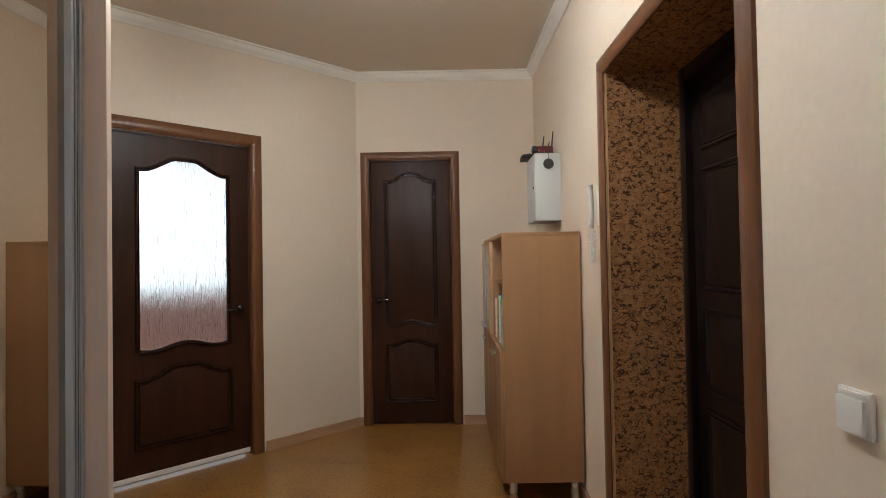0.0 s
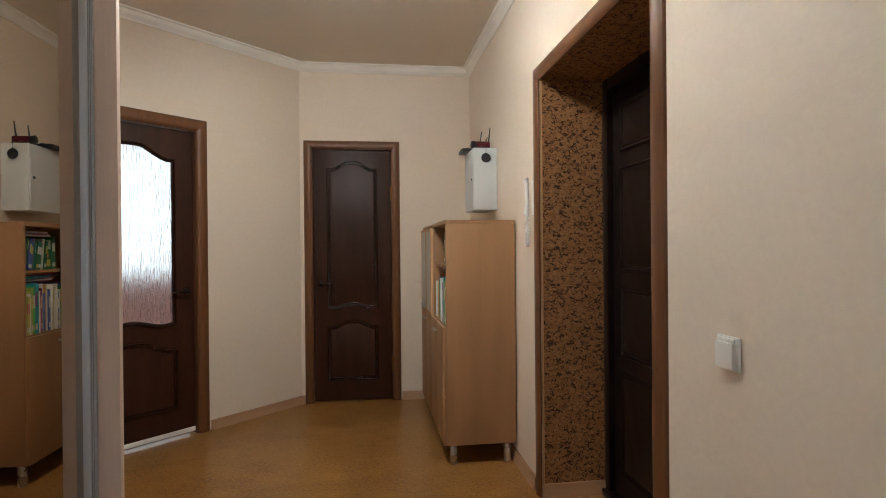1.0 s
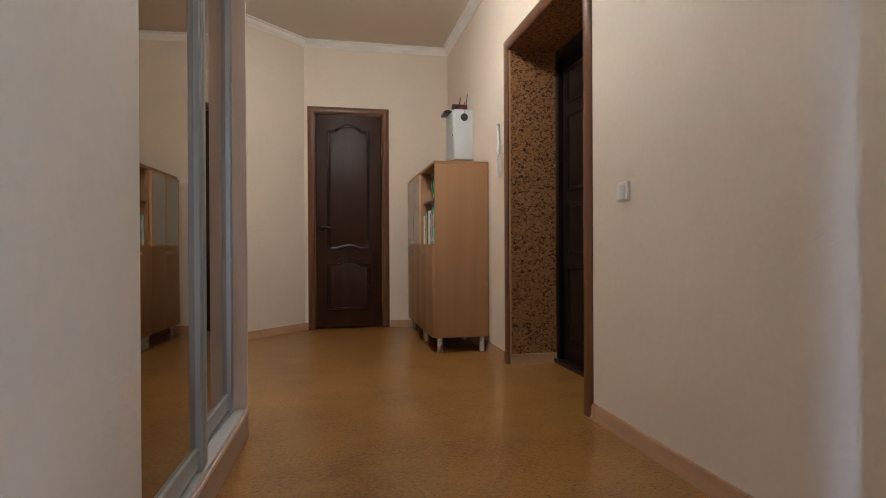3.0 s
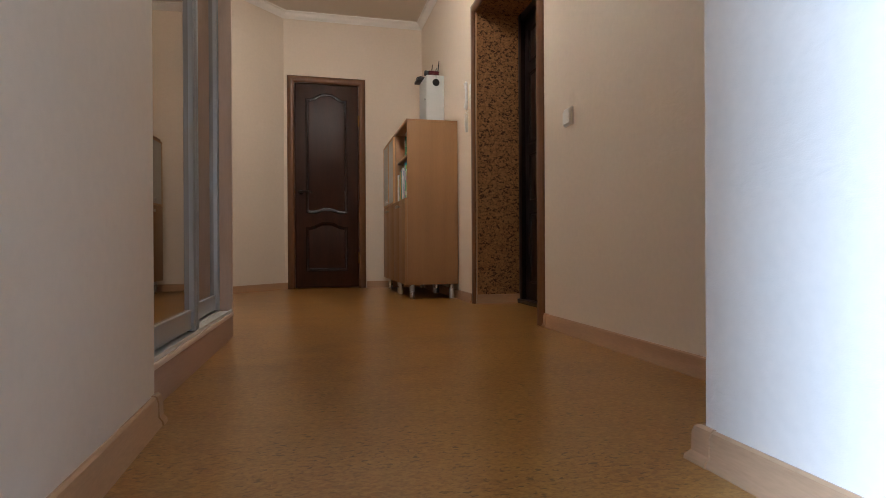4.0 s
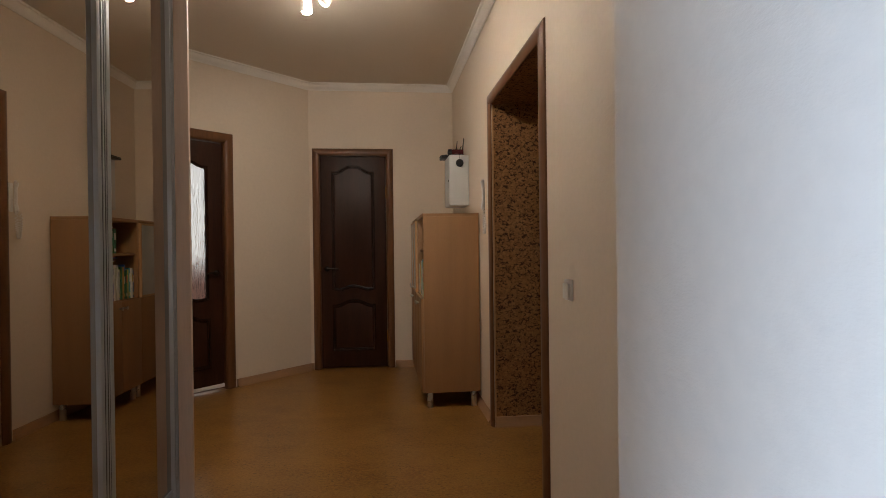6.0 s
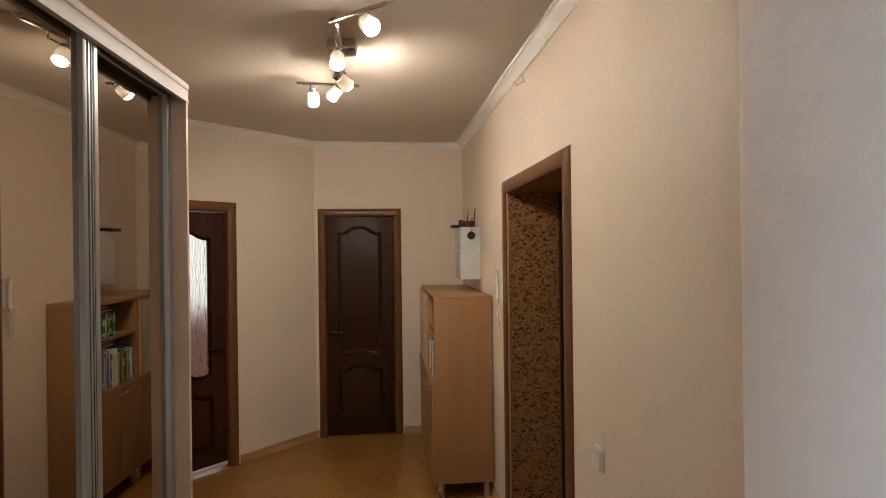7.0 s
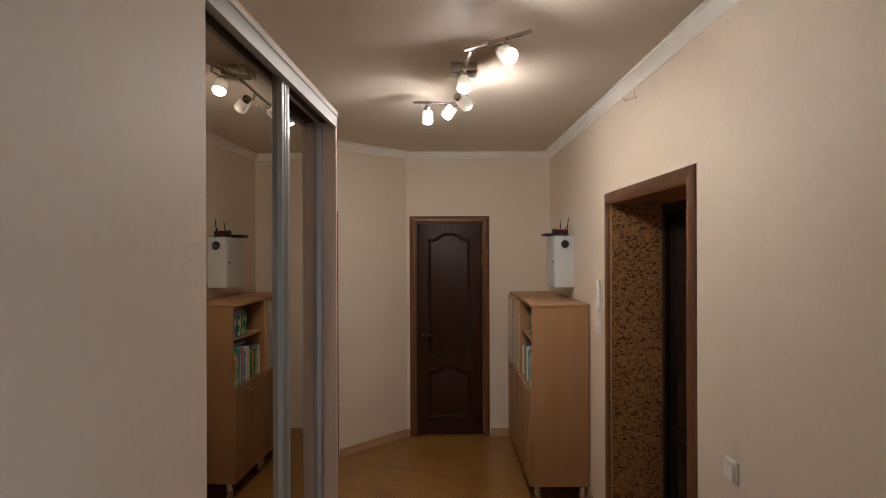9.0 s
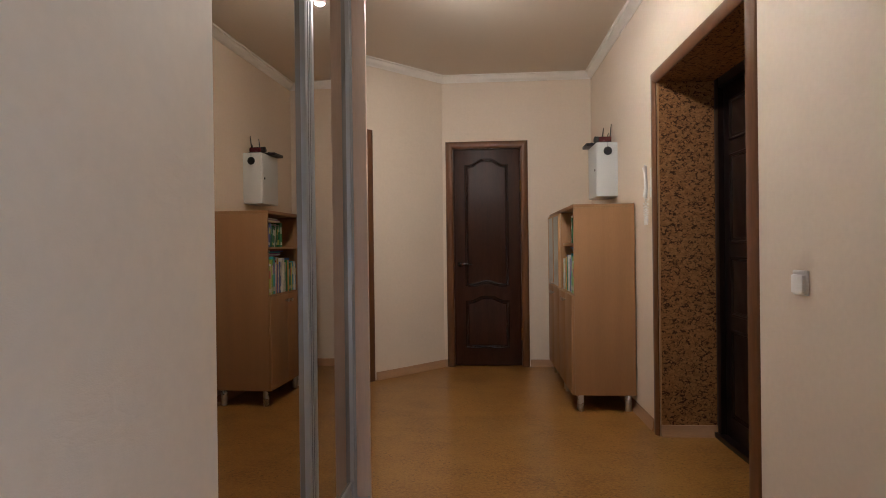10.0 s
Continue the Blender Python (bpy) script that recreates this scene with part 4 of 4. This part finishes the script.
part("button", lathe([(0.024, 0), (0.024, 0.03), (0.018, 0.034), (0, 0.034)], 16, (-1, 0, 0.1), (-0.04, -0.005, 0.03)), BLACK, rt)
for ax, ay, hgt, r in ((0.045, 0.0, 0.145, 0.005), (0.02, -0.035, 0.075, 0.004), (0.0, 0.055, 0.13, 0.005)):
    part("aerial", tube([(ax, ay, 0.03), (ax + 0.003, ay, 0.06), (ax + 0.012, ay, hgt)], [r, r, r * 0.6], 8), BLACK, rt)
tray = thing("black_adapter", pose(-0.115, -0.76, MB[5] + 0.001), "flat black network box lying on the meter box", "adapter")
part("body", boxes((-0.085, 0.05, -0.06, 0.11, 0, 0.022), bevel=0.004), BLACK, tray)
part("cable", tube([(-0.085, -0.03, 0.012), (-0.10, -0.05, 0.0), (-0.095, -0.08, 0.01), (-0.05, -0.11, 0.014)], 0.003, 6), BLACK, tray)

# ---- intercom handset ----
ic = thing("intercom", pose(0, -1.772, 1.47), "white wall intercom with a handset and coiled cord", "intercom")
part("base", boxes((-0.012, -0.001, -0.022, 0.010, -0.085, 0.09), bevel=0.004), WHITE, ic)
part("handset", tube([(-0.040, -0.012, 0.100), (-0.048, -0.014, 0.088), (-0.043, -0.014, 0.05), (-0.040, -0.012, -0.03), (-0.046, -0.012, -0.082), (-0.040, -0.012, -0.096)], [0.009, 0.014, 0.010, 0.010, 0.014, 0.009], 14), WHITE, ic)
coil = []
for i in range(260):
    t = i / 259
    drop = -0.095 - 0.15 * math.sin(t * math.pi) ** 0.7
    mid = Vector((-0.030, 0.006 + 0.045 * t, drop))
    coil.append(mid + Vector((0.008 * math.cos(t * 190), 0.0085 * math.sin(t * 190), 0.001 * math.sin(t * 190))))
part("cord", tube(coil, 0.0026, 5), WHITE, ic)

# ---- light switch ----
sw = thing("light_switch", pose(0, -3.307, 0.975, 0, 0, 0), "white single light switch with a tilted rocker", "switch")
part("plate", boxes((-0.010, -0.0005, -0.039, 0.039, -0.040, 0.040), bevel=0.0045), WHITE, sw)
part("rocker", boxes((-0.020, -0.009, -0.032, 0.032, -0.034, 0.026), bevel=0.005), WHITE, sw)
part("lip", boxes((-0.014, -0.009, -0.032, 0.032, 0.028, 0.036), bevel=0.002), WHITE, sw)

# ---- wire ends left on the wall under the cornice ----
wire = thing("wire_ends", pose(0, -2.29, 2.56), "short beige cable ends sticking out of the wall", "cable")
part("cable", tube([(0.0, 0.10, 0.022), (-0.016, 0.085, 0.026), (-0.02, 0.04, 0.014), (-0.012, 0.0, 0.006), (-0.016, -0.05, 0.0), (-0.012, -0.095, -0.010)], 0.0024, 8), WIRE, wire)
part("cable", tube([(-0.013, -0.085, -0.009), (-0.022, -0.095, 0.006), (-0.026, -0.10, 0.020)], 0.002, 8), WIRE, wire)
part("cable", tube([(-0.017, 0.08, 0.025), (-0.024, 0.086, 0.036), (-0.022, 0.092, 0.044)], 0.002, 8), WIRE, wire)

# ---- ceiling spot lamp ----
lamp = thing("ceiling_spotlight", pose(-0.92, -2.50, TOP), "brushed steel ceiling lamp with five lit opal spots on two bars", "ceiling lamp")
part("base", boxes((-0.065, 0.065, -0.065, 0.065, -0.045, 0), bevel=0.006), CHROME, lamp)
part("arm", tube([(0.0, -0.04, -0.05), (0.012, -0.45, -0.085)], 0.008, 10), CHROME, lamp)
part("arm", tube([(0.0, 0.04, -0.05), (-0.01, 0.40, -0.085)], 0.008, 10), CHROME, lamp)
part("bar", boxes((-0.005, 0.005, -0.16, 0.16, -0.007, 0.007), bevel=0.002), CHROME, lamp).matrix_local = pose(0.11, -0.56, -0.085, 0, 0, -128)
part("bar", boxes((-0.005, 0.005, -0.17, 0.17, -0.007, 0.007), bevel=0.002), CHROME, lamp).matrix_local = pose(-0.10, 0.39, -0.085, 0, 0, -84)


def spot(x, y, z_bar, place, aim, glow=GLOW):
    """A spot: stem from the bar, opal cup round a lit bulb."""
    p, a = Vector(place), Vector(aim).normalized()
    s = part("spot", tube([(x, y, z_bar), (x, y, z_bar - 0.03), tuple(p - a * 0.085)], 0.005, 8), CHROME, lamp)
    part("socket", lathe([(0.012, 0), (0.021, 0.004), (0.021, 0.022), (0.017, 0.026)], 16, a, p - a * 0.088), CHROME, s)
    part("shade", lathe([(0.017, 0), (0.026, 0.003), (0.031, 0.012), (0.034, 0.064), (0.032, 0.066), (0.030, 0.062), (0.028, 0.014), (0.016, 0.006)], 24, a, p - a * 0.062), SHADE, s, "white opal glass cup")
    part("bulb", lathe([(0.0, -0.020), (0.024, -0.016), (0.029, -0.004), (0.028, 0.006), (0.021, 0.016), (0.011, 0.021), (0.0, 0.022)], 16, a, p - a * 0.004), glow, s, "lit warm bulb")


spot(0.14, -0.60, -0.085, (0.150, -0.660, -0.183), (0.38, -0.70, -0.60))
spot(-0.005, -0.30, -0.08, (-0.006, -0.228, -0.177), (0.0, -0.5, -0.85))
spot(-0.195, 0.40, -0.085, (-0.190, 0.46, -0.172), (0.0, 0.35, -1.0), GLOW_FAR)
spot(-0.05, 0.385, -0.085, (-0.080, 0.345, -0.165), (-0.6, 0.4, -0.7), GLOW_FAR)
spot(0.00, 0.20, -0.075, (0.022, 0.075, -0.180), (0.68, 0.6, -0.42), GLOW_FAR)

# ---- cork floor planks ----
PLANK_L, PLANK_W = 0.91, 0.303
floor = structure("floor", boxes((ex - 0.12, 0.36, -8.6, 0.0, -0.0115, -0.0035)), FLOOR, "glossy mottled golden-brown cork floor in wide planks", "floor")
plank_mesh = mesh_of(boxes((0, PLANK_L, 0, PLANK_W, -0.003, 0.0), bevel=0.00025), "plank", FLOOR, False)
row = 0
y = -6.97
while y < 0.02:
    x = -2.72 - (row % 3) * 0.303
    while x < 0.05:
        if x + PLANK_L > -1.62 or y > -3.1:
            o = new("plank", plank_mesh)
            o.parent = floor
            o.location = (x, y, 0)
        x += PLANK_L
    y += PLANK_W
    row += 1
